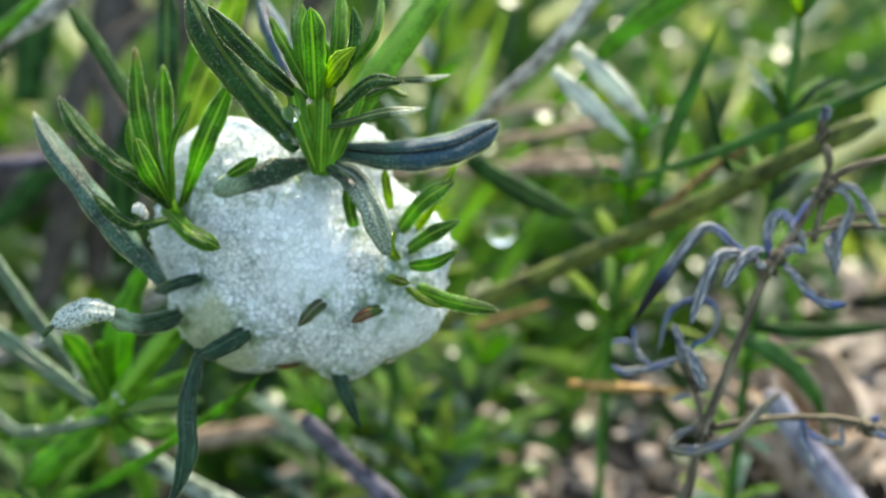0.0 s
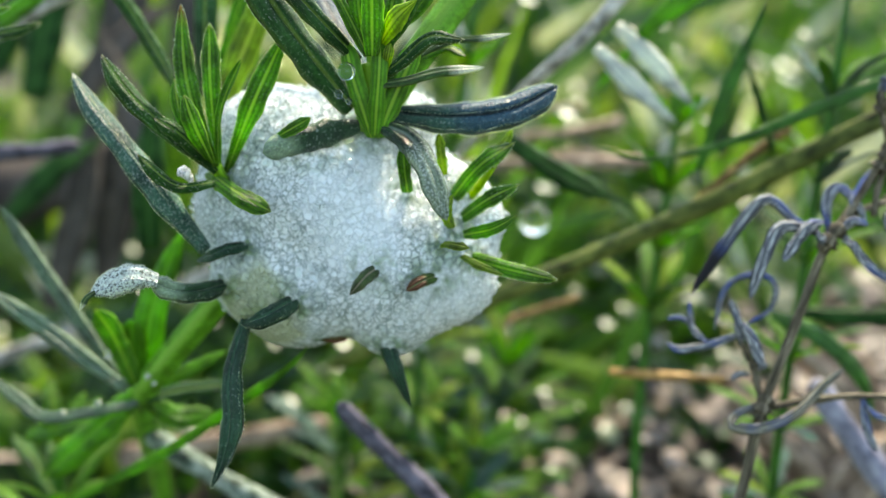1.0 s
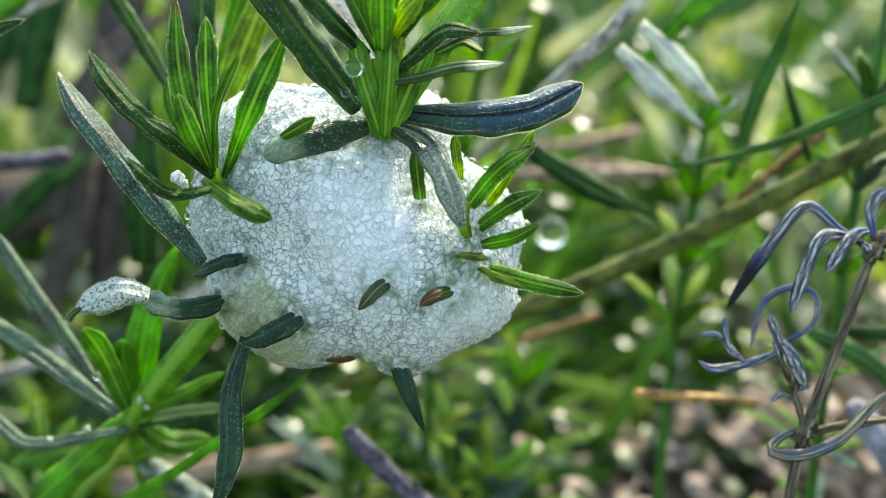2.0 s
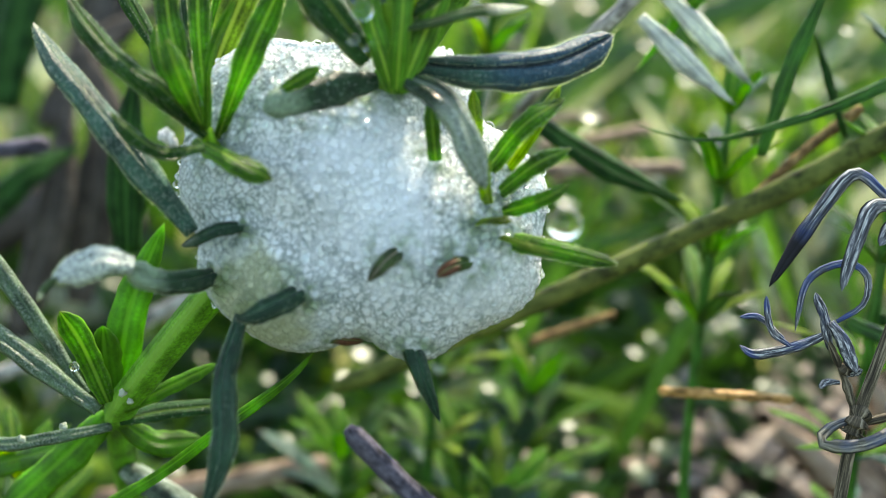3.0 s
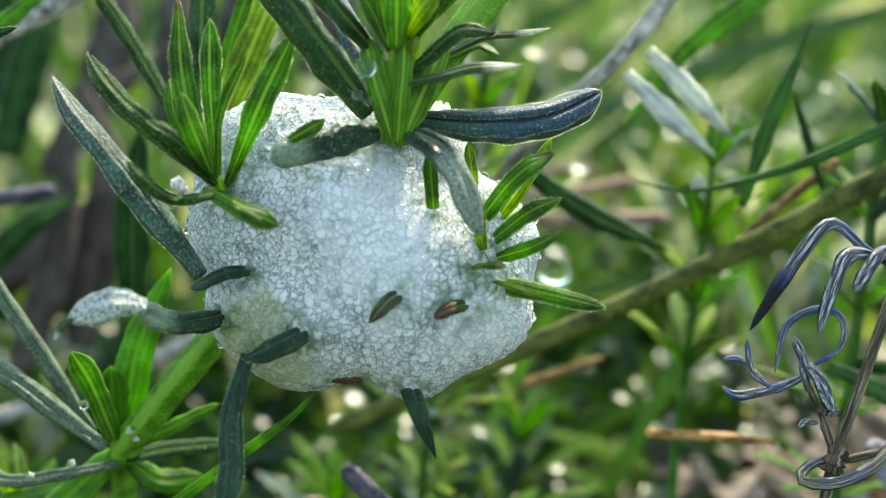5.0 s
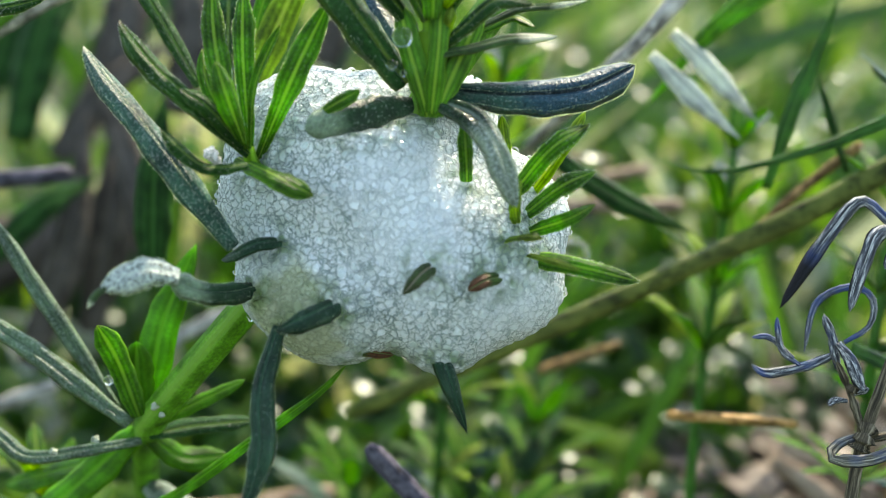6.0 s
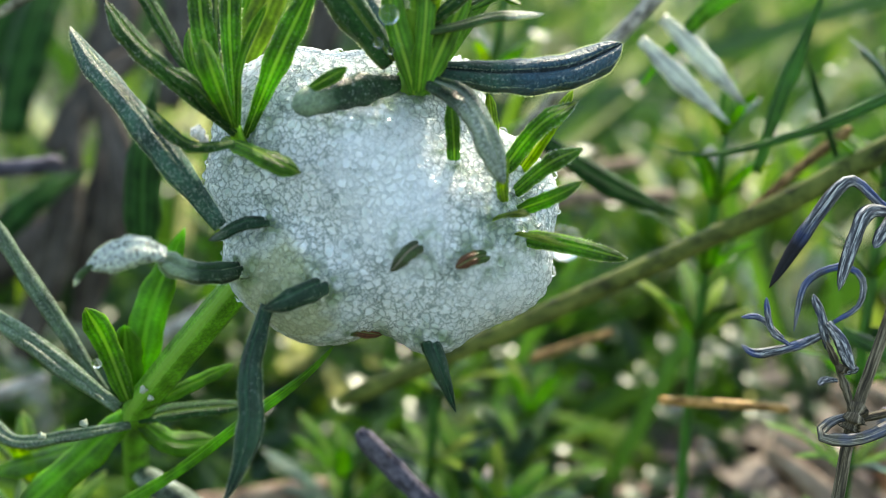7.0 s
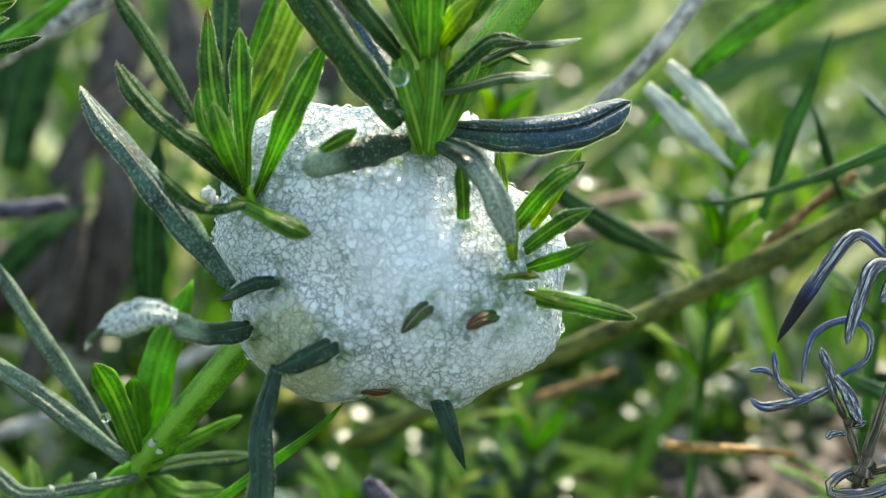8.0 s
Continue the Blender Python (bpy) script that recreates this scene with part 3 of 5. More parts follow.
leaf(plant, ((-9.7, 94.9, 93.2), (-8.9, 94.7, 95.3), (-7.8, 95.2, 97.8), (-6.4, 96.4, 100.8)), 1.95, SHOOT_GREEN, face=(0.35, -0.95, 0.1), fold=0.5, slim=0.6, n=24)
leaf(plant, ((-17.5, 93.5, 93.6), (-16.2, 93.3, 94.4), (-14.9, 93.6, 95.1)), 0.99, LEAF_BRIGHT, face=(0.0, -0.8, 0.5))
leaf(plant, ((-10.6, 96.1, 99.9), (-11.2, 95.9, 103.4), (-11.3, 98.3, 106.6)), 1.38, LEAF_BRIGHT, face=(0.25, -0.9, 0.3), fold=0.6, lobes=0.25)
leaf(plant, ((-10.1, 93.7, 99.9), (-10.1, 93.6, 103.6), (-10.2, 93.8, 107.2)), 1.81, LEAF_BRIGHT, face=(0.00, -0.9, 0.3), fold=0.6, lobes=0.25)
leaf(plant, ((-9.5, 97.1, 99.6), (-8.6, 97.0, 103.6), (-8.5, 100.7, 107.4)), 1.40, LEAF_BRIGHT, face=(-0.33, -0.9, 0.3), fold=0.6, lobes=0.25)
leaf(plant, ((-9.1, 95.2, 100.4), (-7.3, 94.9, 103.7), (-7.1, 96.2, 106.8)), 1.16, LEAF_MID, face=(-0.67, -0.9, 0.3), fold=0.6, lobes=0.25)
leaf(plant, ((-8.9, 98.0, 100.7), (-5.9, 97.7, 104.0), (-5.2, 101.6, 107.0)), 1.06, LEAF_BRIGHT, face=(-1.00, -0.9, 0.3), fold=0.6, lobes=0.25)
leaf(plant, ((-10.9, 98.5, 100.4), (-11.8, 98.3, 104.1), (-11.9, 103.0, 107.6)), 0.92, LEAF_MID, face=(0.38, -0.9, 0.3), fold=0.6, lobes=0.25)
leaf(plant, ((-9.5, 94.9, 100.8), (-8.3, 93.5, 102.9), (-6.7, 93.0, 104.3)), 1.72, LEAF_YELLOW, face=(-0.4, -0.8, 0.4), blunt=0.3)
leaf(plant, ((-9.7, 95.3, 97.9), (-8.0, 94.8, 99.3), (-5.7, 95.0, 101.2), (-3.1, 95.4, 100.9)), 1.30, LEAF_DARK, face=(-0.4, -0.6, 0.7), lobes=0.4, hairy=1)
leaf(plant, ((-6.7, 97.4, 99.2), (-4.0, 97.4, 100.5), (-1.6, 97.0, 100.8), (0.7, 96.6, 101.2)), 0.79, LEAF_PALE_TIP, face=(0.0, -0.35, 0.95), lobes=0.3, blunt=0.9)
leaf(plant, ((-6.2, 98.4, 98.9), (-4.3, 97.7, 99.9), (-2.8, 96.9, 99.3)), 0.87, LEAF_BRIGHT, face=(0.0, -0.6, 0.8))
leaf(plant, ((-10.1, 94.6, 97.5), (-7.6, 94.2, 98.0), (-4.9, 94.5, 98.7), (-1.4, 95.2, 98.8)), 1.12, LEAF_PALE_TIP, face=(-0.1, -0.35, 0.95), lobes=0.3, blunt=0.9)
leaf(plant, ((-9.1, 95.0, 98.5), (-8.9, 94.4, 99.8), (-8.7, 94.8, 100.7)), 0.76, LEAF_YELLOW, face=(0.3, -0.9, 0.3))
leaf(plant, ((-22.8, 95.6, 90.7), (-24.9, 97.0, 96.9), (-25.6, 100.0, 102.8)), 1.62, LEAF_RED_TIP, face=(0.25, -0.95, 0.1), fold=0.18, blunt=0.55, hairy=1, slim=0.3)
leaf(plant, ((-22.6, 95.6, 90.6), (-23.2, 97.6, 96.8), (-23.3, 99.4, 101.4)), 1.59, LEAF_BRIGHT, face=(-0.2, -0.95, 0.1), fold=0.3, hairy=1, slim=0.3)
leaf(plant, ((-22.5, 95.1, 90.7), (-22.1, 95.3, 95.2), (-20.4, 96.4, 99.2)), 0.82, LEAF_BRIGHT, face=(0.7, -0.7, 0.1), fold=0.4, slim=0.3)
leaf(plant, ((-22.2, 96.8, 89.6), (-19.8, 95.6, 95.2), (-18.5, 96.4, 98.0), (-17.1, 97.5, 100.8)), 1.78, LEAF_BRIGHT, face=(0.1, -0.95, 0.2), fold=0.2, hairy=1, slim=0.3)
leaf(plant, ((-22.8, 95.1, 90.7), (-23.8, 92.9, 94.7), (-24.5, 93.3, 96.9)), 1.52, LEAF_BRIGHT, face=(0.3, -0.9, 0.3), fold=0.5, blunt=0.9, slim=0.3)
leaf(plant, ((-23.0, 95.7, 90.9), (-25.3, 96.1, 94.5), (-26.0, 97.7, 97.3)), 1.03, LEAF_BRIGHT, face=(0.5, -0.8, 0.2), slim=0.3)
leaf(plant, ((-22.6, 95.1, 90.3), (-26.8, 94.5, 94.5), (-29.2, 95.8, 96.5), (-31.7, 97.9, 99.1)), 1.69, LEAF_MID, face=(0.5, -0.7, 0.5), fold=0.5, groove=0.1, bulge=0.0, lobes=0.4, hairy=1, n=26, slim=0.3)
leaf(plant, ((-22.9, 94.9, 90.9), (-25.3, 93.7, 93.9), (-27.1, 94.1, 94.9)), 1.29, LEAF_MID, face=(0.4, -0.8, 0.5))
leaf(plant, ((-23.5, 94.0, 84.0), (-26.5, 93.7, 88.6), (-30.4, 96.0, 93.1), (-34.8, 100.3, 97.1)), 2.15, LEAF_GLAUCOUS, face=(0.62, -0.75, 0.3), fold=0.75, groove=0.15, bulge=0.0, lobes=0.12, thick=0.3, hairy=2, n=32)
leaf(plant, ((-22.5, 93.2, 90.0), (-25.4, 92.1, 90.1), (-28.2, 92.5, 92.4)), 1.13, LEAF_MID, face=(0.2, -0.5, 0.8), fold=0.5)
leaf(plant, ((-23.6, 96.8, 89.8), (-20.5, 91.9, 89.5), (-17.9, 90.9, 88.3)), 1.59, LEAF_BRIGHT, face=(0.3, -0.8, 0.5), fold=0.5, blunt=1.0)
tube('shoot_stem', plant, ((-21.7, 99.0, 87.0), (-22.5, 96.2, 89.5), (-22.8, 95.6, 90.9)), 1.24, 0.86, STEM_GREEN)
leaf(plant, ((-4.3, 97.7, 86.6), (-1.8, 94.0, 91.1), (1.1, 95.1, 92.8)), 1.41, LEAF_BRIGHT, face=(-0.4, -0.8, 0.35), hairy=1)
leaf(plant, ((-3.3, 98.1, 86.1), (-0.8, 96.1, 90.6), (1.1, 97.2, 93.4)), 1.13, LEAF_YELLOW, face=(-0.5, -0.8, 0.2))
leaf(plant, ((-3.5, 96.8, 85.5), (-1.1, 92.7, 88.8), (1.4, 93.4, 89.8)), 1.25, LEAF_BRIGHT, face=(-0.3, -0.8, 0.4), hairy=1)
leaf(plant, ((-3.4, 95.9, 84.6), (-0.8, 91.3, 86.8), (1.3, 92.2, 87.7)), 1.00, LEAF_BRIGHT, face=(-0.2, -0.9, 0.3))
leaf(plant, ((-4.9, 94.7, 84.5), (-3.6, 89.9, 86.0), (-2.6, 89.4, 85.9)), 0.91, LEAF_YELLOW, face=(0.0, -0.8, 0.6), blunt=0.9)
leaf(plant, ((-4.0, 96.3, 83.1), (0.3, 91.6, 83.4), (4.7, 92.1, 82.2)), 1.29, LEAF_BRIGHT, face=(-0.1, -0.8, 0.5), hairy=1)
leaf(plant, ((-3.6, 95.4, 83.5), (-1.6, 90.1, 84.2), (0.1, 89.5, 83.7)), 0.69, LEAF_YELLOW, face=(0.0, -0.6, 0.8))
leaf(plant, ((-4.4, 96.3, 89.7), (-4.7, 96.4, 91.4), (-4.9, 97.1, 93.0)), 0.80, LEAF_YELLOW, face=(0.0, -1.0, 0.1))
leaf(plant, ((-7.2, 96.8, 86.9), (-7.6, 93.6, 90.6), (-7.8, 94.5, 93.2)), 1.01, LEAF_BRIGHT, face=(0.2, -1.0, 0.1))
leaf(plant, ((-3.6, 95.5, 85.1), (-4.3, 91.8, 87.9), (-3.9, 92.4, 89.3)), 0.85, LEAF_YELLOW, face=(0.0, -1.0, 0.3))
leaf(plant, ((-19.9, 96.1, 83.9), (-21.9, 93.1, 84.5), (-24.7, 95.1, 82.7)), 1.17, LEAF_TEAL, face=(0.0, -0.6, 0.8), lobes=0.4)
leaf(plant, ((-21.7, 95.4, 80.9), (-23.9, 92.3, 81.3), (-25.7, 90.9, 81.8), (-27.6, 90.5, 82.8)), 1.76, LEAF_FRONT, face=(0.0, -0.75, 0.6), fold=0.4, groove=0.1, lobes=0.3, blunt=1.0, hairy=1, n=26)
# hairy end of this leaf, its sunlit paleness put into the colour
leaf(plant, ((-26.8, 90.1, 83.0), (-28.6, 89.6, 83.6), (-30.4, 89.2, 83.1), (-31.8, 88.8, 82.3)), 2.23, LEAF_HOARY_LIT, face=(0.0, -0.7, 0.7), fold=0.5, groove=0.0, bulge=0.2, blunt=0.75, hairy=1, n=26, name="leaf_tip")
leaf(plant, ((-31.4, 88.7, 82.5), (-32.1, 88.6, 82.0), (-32.6, 88.4, 81.1)), 0.55, LEAF_PALE_TIP, face=(0.0, -0.7, 0.7), fold=0.3, blunt=0.4, name="leaf_tip")
leaf(plant, ((-20.5, 91.9, 78.9), (-21.5, 88.9, 75.4), (-21.4, 87.0, 72.2), (-22.0, 86.1, 69.2), (-22.9, 85.6, 67.0)), 1.75, LEAF_TEAL, face=(-0.35, -1.0, 0.0), fold=0.55, groove=0.25, lobes=0.3, blunt=0.45, hairy=1, n=34)
leaf(plant, ((-15.7, 94.1, 80.4), (-18.2, 89.3, 80.5), (-20.5, 89.9, 79.2)), 1.67, LEAF_TEAL, face=(0.1, -0.6, 0.7), fold=0.5, blunt=0.8, lobes=0.4, hairy=1)
leaf(plant, ((-9.8, 96.5, 78.3), (-8.6, 92.3, 75.4), (-7.1, 91.9, 70.9)), 2.01, LEAF_TEAL, face=(0.3, -0.95, 0.1), fold=0.5, taper=1, lobes=0.4)
leaf(plant, ((-8.9, 93.2, 83.4), (-10.5, 90.7, 83.2), (-11.9, 89.9, 81.8)), 1.05, LEAF_WITHERED, face=(0.0, -0.9, 0.4), fold=0.4, lobes=0.25)
leaf(plant, ((-16.3, 95.0, 76.2), (-14.5, 93.8, 76.4), (-12.4, 95.0, 75.7)), 0.75, LEAF_BROWN, face=(0.0, -0.9, 0.4), fold=0.4)
leaf(plant, ((-4.7, 92.8, 82.3), (-6.1, 91.0, 82.6), (-7.5, 90.3, 82.0)), 0.95, LEAF_BROWN, face=(0.0, -0.9, 0.4), fold=0.4, lobes=0.25)
leaf(plant, ((-42.6, 106.0, 52.2), (-39.8, 105.0, 54.2), (-35.9, 104.0, 56.8), (-29.0, 102.0, 61.8), (-23.5, 99.0, 67.1), (-18.1, 96.5, 72.1), (-15.8, 95.5, 74.8)), 1.02, GRASS, face=(-0.2, -0.7, 0.7), fold=0.4, n=30)
leaf(plant, ((-28.1, 110.4, 93.2), (-31.7, 112.7, 98.8), (-35.2, 114.2, 103.7)), 1.47, LEAF_MID, face=(0.3, -0.7, 0.6))
leaf(plant, ((-26.0, 111.1, 92.9), (-26.0, 113.2, 99.5), (-25.9, 115.4, 105.7)), 2.12, LEAF_DARK, face=(0.0, -1.0, 0.2))
leaf(plant, ((-24.1, 108.9, 92.4), (-22.6, 110.5, 96.2), (-20.0, 113.3, 102.4), (-18.6, 114.6, 105.8)), 2.63, LEAF_YELLOW, face=(0.3, -0.9, 0.2))
leaf(plant, ((-24.8, 111.1, 92.9), (-23.5, 113.1, 98.7), (-21.7, 115.1, 104.0)), 1.20, LEAF_BRIGHT, face=(0.3, -0.9, 0.2))
leaf(plant, ((-10.9, 101.8, 96.6), (-13.9, 105.7, 101.1), (-16.4, 109.6, 105.3)), 2.24, LEAF_BLUE, face=(0.4, -0.8, 0.4))
# its lower shoot, beside the froth
leaf(plant, ((-33.3, 103.0, 67.0), (-36.9, 104.0, 69.5), (-40.5, 105.0, 72.0), (-46.3, 107.0, 75.2)), 1.70, LEAF_GREY, face=(0.2, -0.8, 0.5), lobes=0.5, blunt=0.9)
leaf(plant, ((-34.7, 105.0, 67.5), (-36.7, 106.0, 70.2), (-39.4, 107.0, 74.1), (-41.7, 108.0, 77.3), (-45.4, 110.0, 82.5)), 1.38, LEAF_GREY, face=(0.2, -0.8, 0.5), lobes=0.5, blunt=0.9)
leaf(plant, ((-32.6, 104.0, 65.2), (-36.8, 103.0, 64.8), (-41.7, 104.0, 63.8), (-44.0, 105.0, 65.0), (-46.9, 106.0, 67.0)), 1.20, LEAF_GREY, face=(0.1, -0.6, 0.8), lobes=0.4, blunt=0.9)
leaf(plant, ((-32.5, 103.0, 67.6), (-33.8, 102.0, 72.7), (-35.0, 101.0, 75.9)), 1.9, LEAF_BRIGHT, face=(0.1, -0.9, 0.3), slim=0.6, blunt=0.9)
leaf(plant, ((-32.4, 104.0, 67.1), (-32.7, 104.0, 70.6), (-32.7, 104.0, 73.6)), 2.3, GRASS, face=(0.0, -0.9, 0.3))
leaf(plant, ((-32.2, 104.0, 67.1), (-31.4, 105.0, 72.1), (-30.7, 106.0, 75.1), (-28.5, 109.0, 80.4)), 2.83, GRASS, face=(0.1, -1.0, 0.2), blunt=0.4)
leaf(plant, ((-31.4, 103.0, 67.0), (-27.8, 104.0, 68.6), (-24.3, 105.0, 70.0)), 1.29, GRASS, face=(0.0, -0.7, 0.7))
leaf(plant, ((-32.0, 104.0, 65.6), (-28.8, 105.0, 66.0), (-23.6, 106.0, 66.1)), 1.50, LEAF_DARK, face=(0.0, -0.7, 0.7))
leaf(plant, ((-32.5, 105.0, 65.4), (-29.7, 106.0, 62.8), (-26.1, 107.0, 62.6)), 2.02, GRASS, face=(0.0, -0.7, 0.7))
leaf(plant, ((-33.3, 105.0, 65.4), (-37.7, 105.0, 61.2), (-42.7, 105.0, 56.6)), 3.11, GRASS, face=(-0.2, -0.8, 0.4))
leaf(plant, ((-34.2, 106.0, 64.0), (-39.0, 108.0, 61.2), (-46.2, 111.0, 58.0)), 2.59, GRASS, face=(0.0, -0.6, 0.8))

# ---- the froth ----
FROTH_CENTRE = Vector((-13.2, 99.5, 84.3))
FROTH_BLOBS = (
    (-14.2, 100.4, 86.6, 7.5),
    (-19.3, 102.1, 89.5, 5.6),
    (-21.6, 100.0, 85.5, 3.8),
    (-20.0, 97.4, 80.6, 3.8),
    (-16.6, 97.0, 79.4, 4.9),
    (-9.1, 98.1, 82.2, 6.7),
    (-5.2, 97.7, 81.0, 4.7),
    (-2.2, 99.7, 84.8, 2.9),
    (-9.7, 102.5, 90.4, 4.8),
    (-8.8, 96.3, 78.1, 3.2),
    (-8.7, 94.8, 76.1, 1.3),
    (-7.2, 103.0, 92.9, 1.7),
    (-4.2, 100.4, 86.6, 3.0),
    (-2.7, 96.7, 80.1, 2.2),
    (-18.8, 103.3, 92.5, 2.5),
    (-13.2, 102.5, 91.7, 3.5),
)


# where the foam is dense and fine: centre, half width, half height, how much
FROTH_DENSE = (
    ((-11.8, 92.5, 87.0), 4.2, 6.0, 1.0),
    ((-4.6, 93.0, 80.4), 3.4, 2.8, 0.85),
    ((-20.2, 93.5, 80.6), 3.0, 2.8, 0.6),
    ((-17.0, 94.0, 77.0), 2.6, 1.6, 0.6),
)


def froth_distance(p):
    """Smooth union of the round lobes that make up the froth."""
    k = 0.9
    total = 0.0
    for x, y, z, r in FROTH_BLOBS:
        total += math.exp(-(math.sqrt((p.x - x) ** 2 + (p.y - y) ** 2 + (p.z - z) ** 2) - r) / k)
    return -k * math.log(max(total, 1e-300))


def froth_surface(d):
    lo, hi = 0.0, 26.0
    # the outermost crossing along this direction
    t = hi
    while t > 0.5:
        if froth_distance(FROTH_CENTRE + d * t) < 0:
            break
        t -= 0.8
    lo, hi = t, t + 0.8
    for _ in range(9):
        m = 0.5 * (lo + hi)
        if froth_distance(FROTH_CENTRE + d * m) < 0:
            lo = m
        else:
            hi = m
    return lo


def build_froth():
    froth = tagged(new("spittle_froth"), "ball of white bubbly spittle froth clinging round a green stem", "insect froth")
    # coarse radius by direction, then bubbles
    coarse = bmesh.new()
    bmesh.ops.create_icosphere(coarse, subdivisions=5, radius=1)
    cdirs = [v.co.normalized() for v in coarse.verts]
    coarse.free()
    crad = [froth_surface(d) for d in cdirs]
    tree = kdtree.KDTree(len(cdirs))
    for i, d in enumerate(cdirs):
        tree.insert(d, i)
    tree.balance()

    def radius(d):
        near = tree.find_n(d, 4)
        ws = [1 / (q[2] ** 2 + 1e-5) for q in near]
        return sum(w * crad[q[1]] for w, q in zip(ws, near)) / sum(ws)

    rng = random.Random(11)
    cells = []
    grid = {}
    for _ in range(40000):
        d = Vector((rng.gauss(0, 1), rng.gauss(0, 1), rng.gauss(0, 1))).normalized()
        p = FROTH_CENTRE + d * radius(d)
        patch = noise.noise(p * 0.28) * 0.5 + 0.5
        r = rng.choice((0.18, 0.24, 0.30, 0.36, 0.44)) * (0.7 + 0.6 * patch)
        key = tuple(int(c // 1.0) for c in p)
        ok = True
        for i in range(-1, 2):
            for j in range(-1, 2):
                for k in range(-1, 2):
                    for q, s in grid.get((key[0] + i, key[1] + j, key[2] + k), ()):
                        if (q - p).length < 0.72 * (r + s):
                            ok = False
        if ok:
            grid.setdefault(key, []).append((p, r))
            cells.append((p, r))
    ctree = kdtree.KDTree(len(cells))
    for i, (p, r) in enumerate(cells):
        ctree.insert(p, i)
    ctree.balance()
    bm = bmesh.new()
    bmesh.ops.create_icosphere(bm, subdivisions=8, radius=1)
    bm.verts.ensure_lookup_table()
    calm, wet = [], []
    for v in bm.verts:
        d = v.co.normalized()
        p = FROTH_CENTRE + d * radius(d)
        h = 0.0
        for q, i, dist in ctree.find_n(p, 5):
            r = cells[i][1] * 1.25
            g = math.sqrt(r * r - dist * dist) if dist < r else 0.0
            h = max(h, g)
        still = 0.0
        for c, rx, rz, k in FROTH_DENSE:
            q = ((p.x - c[0]) / rx) ** 2 + ((p.y - c[1]) / 6) ** 2 + ((p.z - c[2]) / rz) ** 2 + 0.9 * noise.noise(p * 0.5)
            still = max(still, k * max(0.0, min(1.0, 1.5 - q)))
        calm.append(still)
        # margin mask, strong on top where the sun would bleach the foam
        wet.append(max(0.0, min(1.0, max((p.z - 90.3) / 2.6, (p.x + 7.5) / 4.0 if p.z > 83 else 0.0, (-18.5 - p.x) / 5.0, (77.5 - p.z) / 3.0) + 0.35 * noise.noise(p * 0.45))))
        v.co = (p + d * (h * 0.30 * (1 - 0.55 * still) - 0.06)) * MM
    me = bpy.data.meshes.new("foam")
    bm.to_mesh(me)
    bm.free()
    # mask round nearby leaves, to paint their green showing through the foam
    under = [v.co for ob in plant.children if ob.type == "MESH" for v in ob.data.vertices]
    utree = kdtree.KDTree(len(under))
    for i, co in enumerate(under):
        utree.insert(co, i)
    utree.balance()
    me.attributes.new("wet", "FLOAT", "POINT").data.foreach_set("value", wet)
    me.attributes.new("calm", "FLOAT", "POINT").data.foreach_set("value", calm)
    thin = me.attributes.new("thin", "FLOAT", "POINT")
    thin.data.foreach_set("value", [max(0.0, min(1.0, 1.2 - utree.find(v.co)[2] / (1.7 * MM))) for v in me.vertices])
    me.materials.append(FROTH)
    me.polygons.foreach_set("use_smooth", [True] * len(me.polygons))
    foam = new("foam", me)
    foam.parent = froth
    # loose clear bubbles sitting on the foam
    ball = bmesh.new()
    bmesh.ops.create_icosphere(ball, subdivisions=2, radius=1)
    bv = [v.co.copy() for v in ball.verts]
    bf = [tuple(v.index for v in f.verts) for f in ball.faces]
    ball.free()
    verts, faces = [], []
    picked = [c for c in rng.sample(cells, len(cells) // 8) if c[0].z > 77.5]
    picked.sort(key=lambda c: -c[1] - (0.06 if c[0].y < 99 else 0.0))
    clear = bpy.data.meshes.new("bubble")
    clear.from_pydata([tuple(q) for q in bv], [], bf)
    clear.materials.append(WATER)
    clear.polygons.foreach_set("use_smooth", [True] * len(bf))
    for n, (p, r) in enumerate(picked):
        d = (p - FROTH_CENTRE).normalized()
        r *= rng.uniform(0.8, 1.25)
        if n < 160:   # the largest, each a bubble of its own
            ob = new("bubble", clear)
            ob.parent = froth
            ob.matrix_basis = Matrix.Translation((p + d * r * 0.25) * MM) @ Matrix.Scale(r * MM, 4)
            continue
        o = len(verts)
        verts += [p + d * r * 0.3 + q * r for q in bv]
        faces += [tuple(o + i for i in f) for f in bf]
    tagged(mesh_object("bubble_fringe", verts, faces, WATER, froth), "small clear round bubbles on the foam", kind="stuff")
    return froth


build_froth()


FLECK = bark_material("fleck", (0.36, 0.40, 0.30), (0.62, 0.65, 0.54))


def drop(place, radius, mat=WATER):
    bm = bmesh.new()
    bmesh.ops.create_icosphere(bm, subdivisions=3, radius=radius * MM)
    for v in bm.verts:
        v.co.z *= 0.92 if v.co.z > 0 else 1.06
        if mat is not WATER:   # a fleck of foam is an uneven lump
            v.co *= 1 + 0.75 * noise.noise(v.co / (radius * MM) * 1.3 + Vector(place))
    me = bpy.data.meshes.new("water_drop")
    bm.to_mesh(me)
    bm.free()
    me.materials.append(mat)
    me.polygons.foreach_set("use_smooth", [True] * len(me.polygons))
    if mat is WATER:
        ob = tagged(new("water_drop", me), "clear round water drop hanging on the plant", "water drop", "water drops")
    else:
        ob = tagged(new("froth_fleck", me), "small white fleck of froth in a leaf axil", "froth fleck", "froth flecks")
    ob.matrix_basis = pose(*[c * MM for c in place])
    return ob


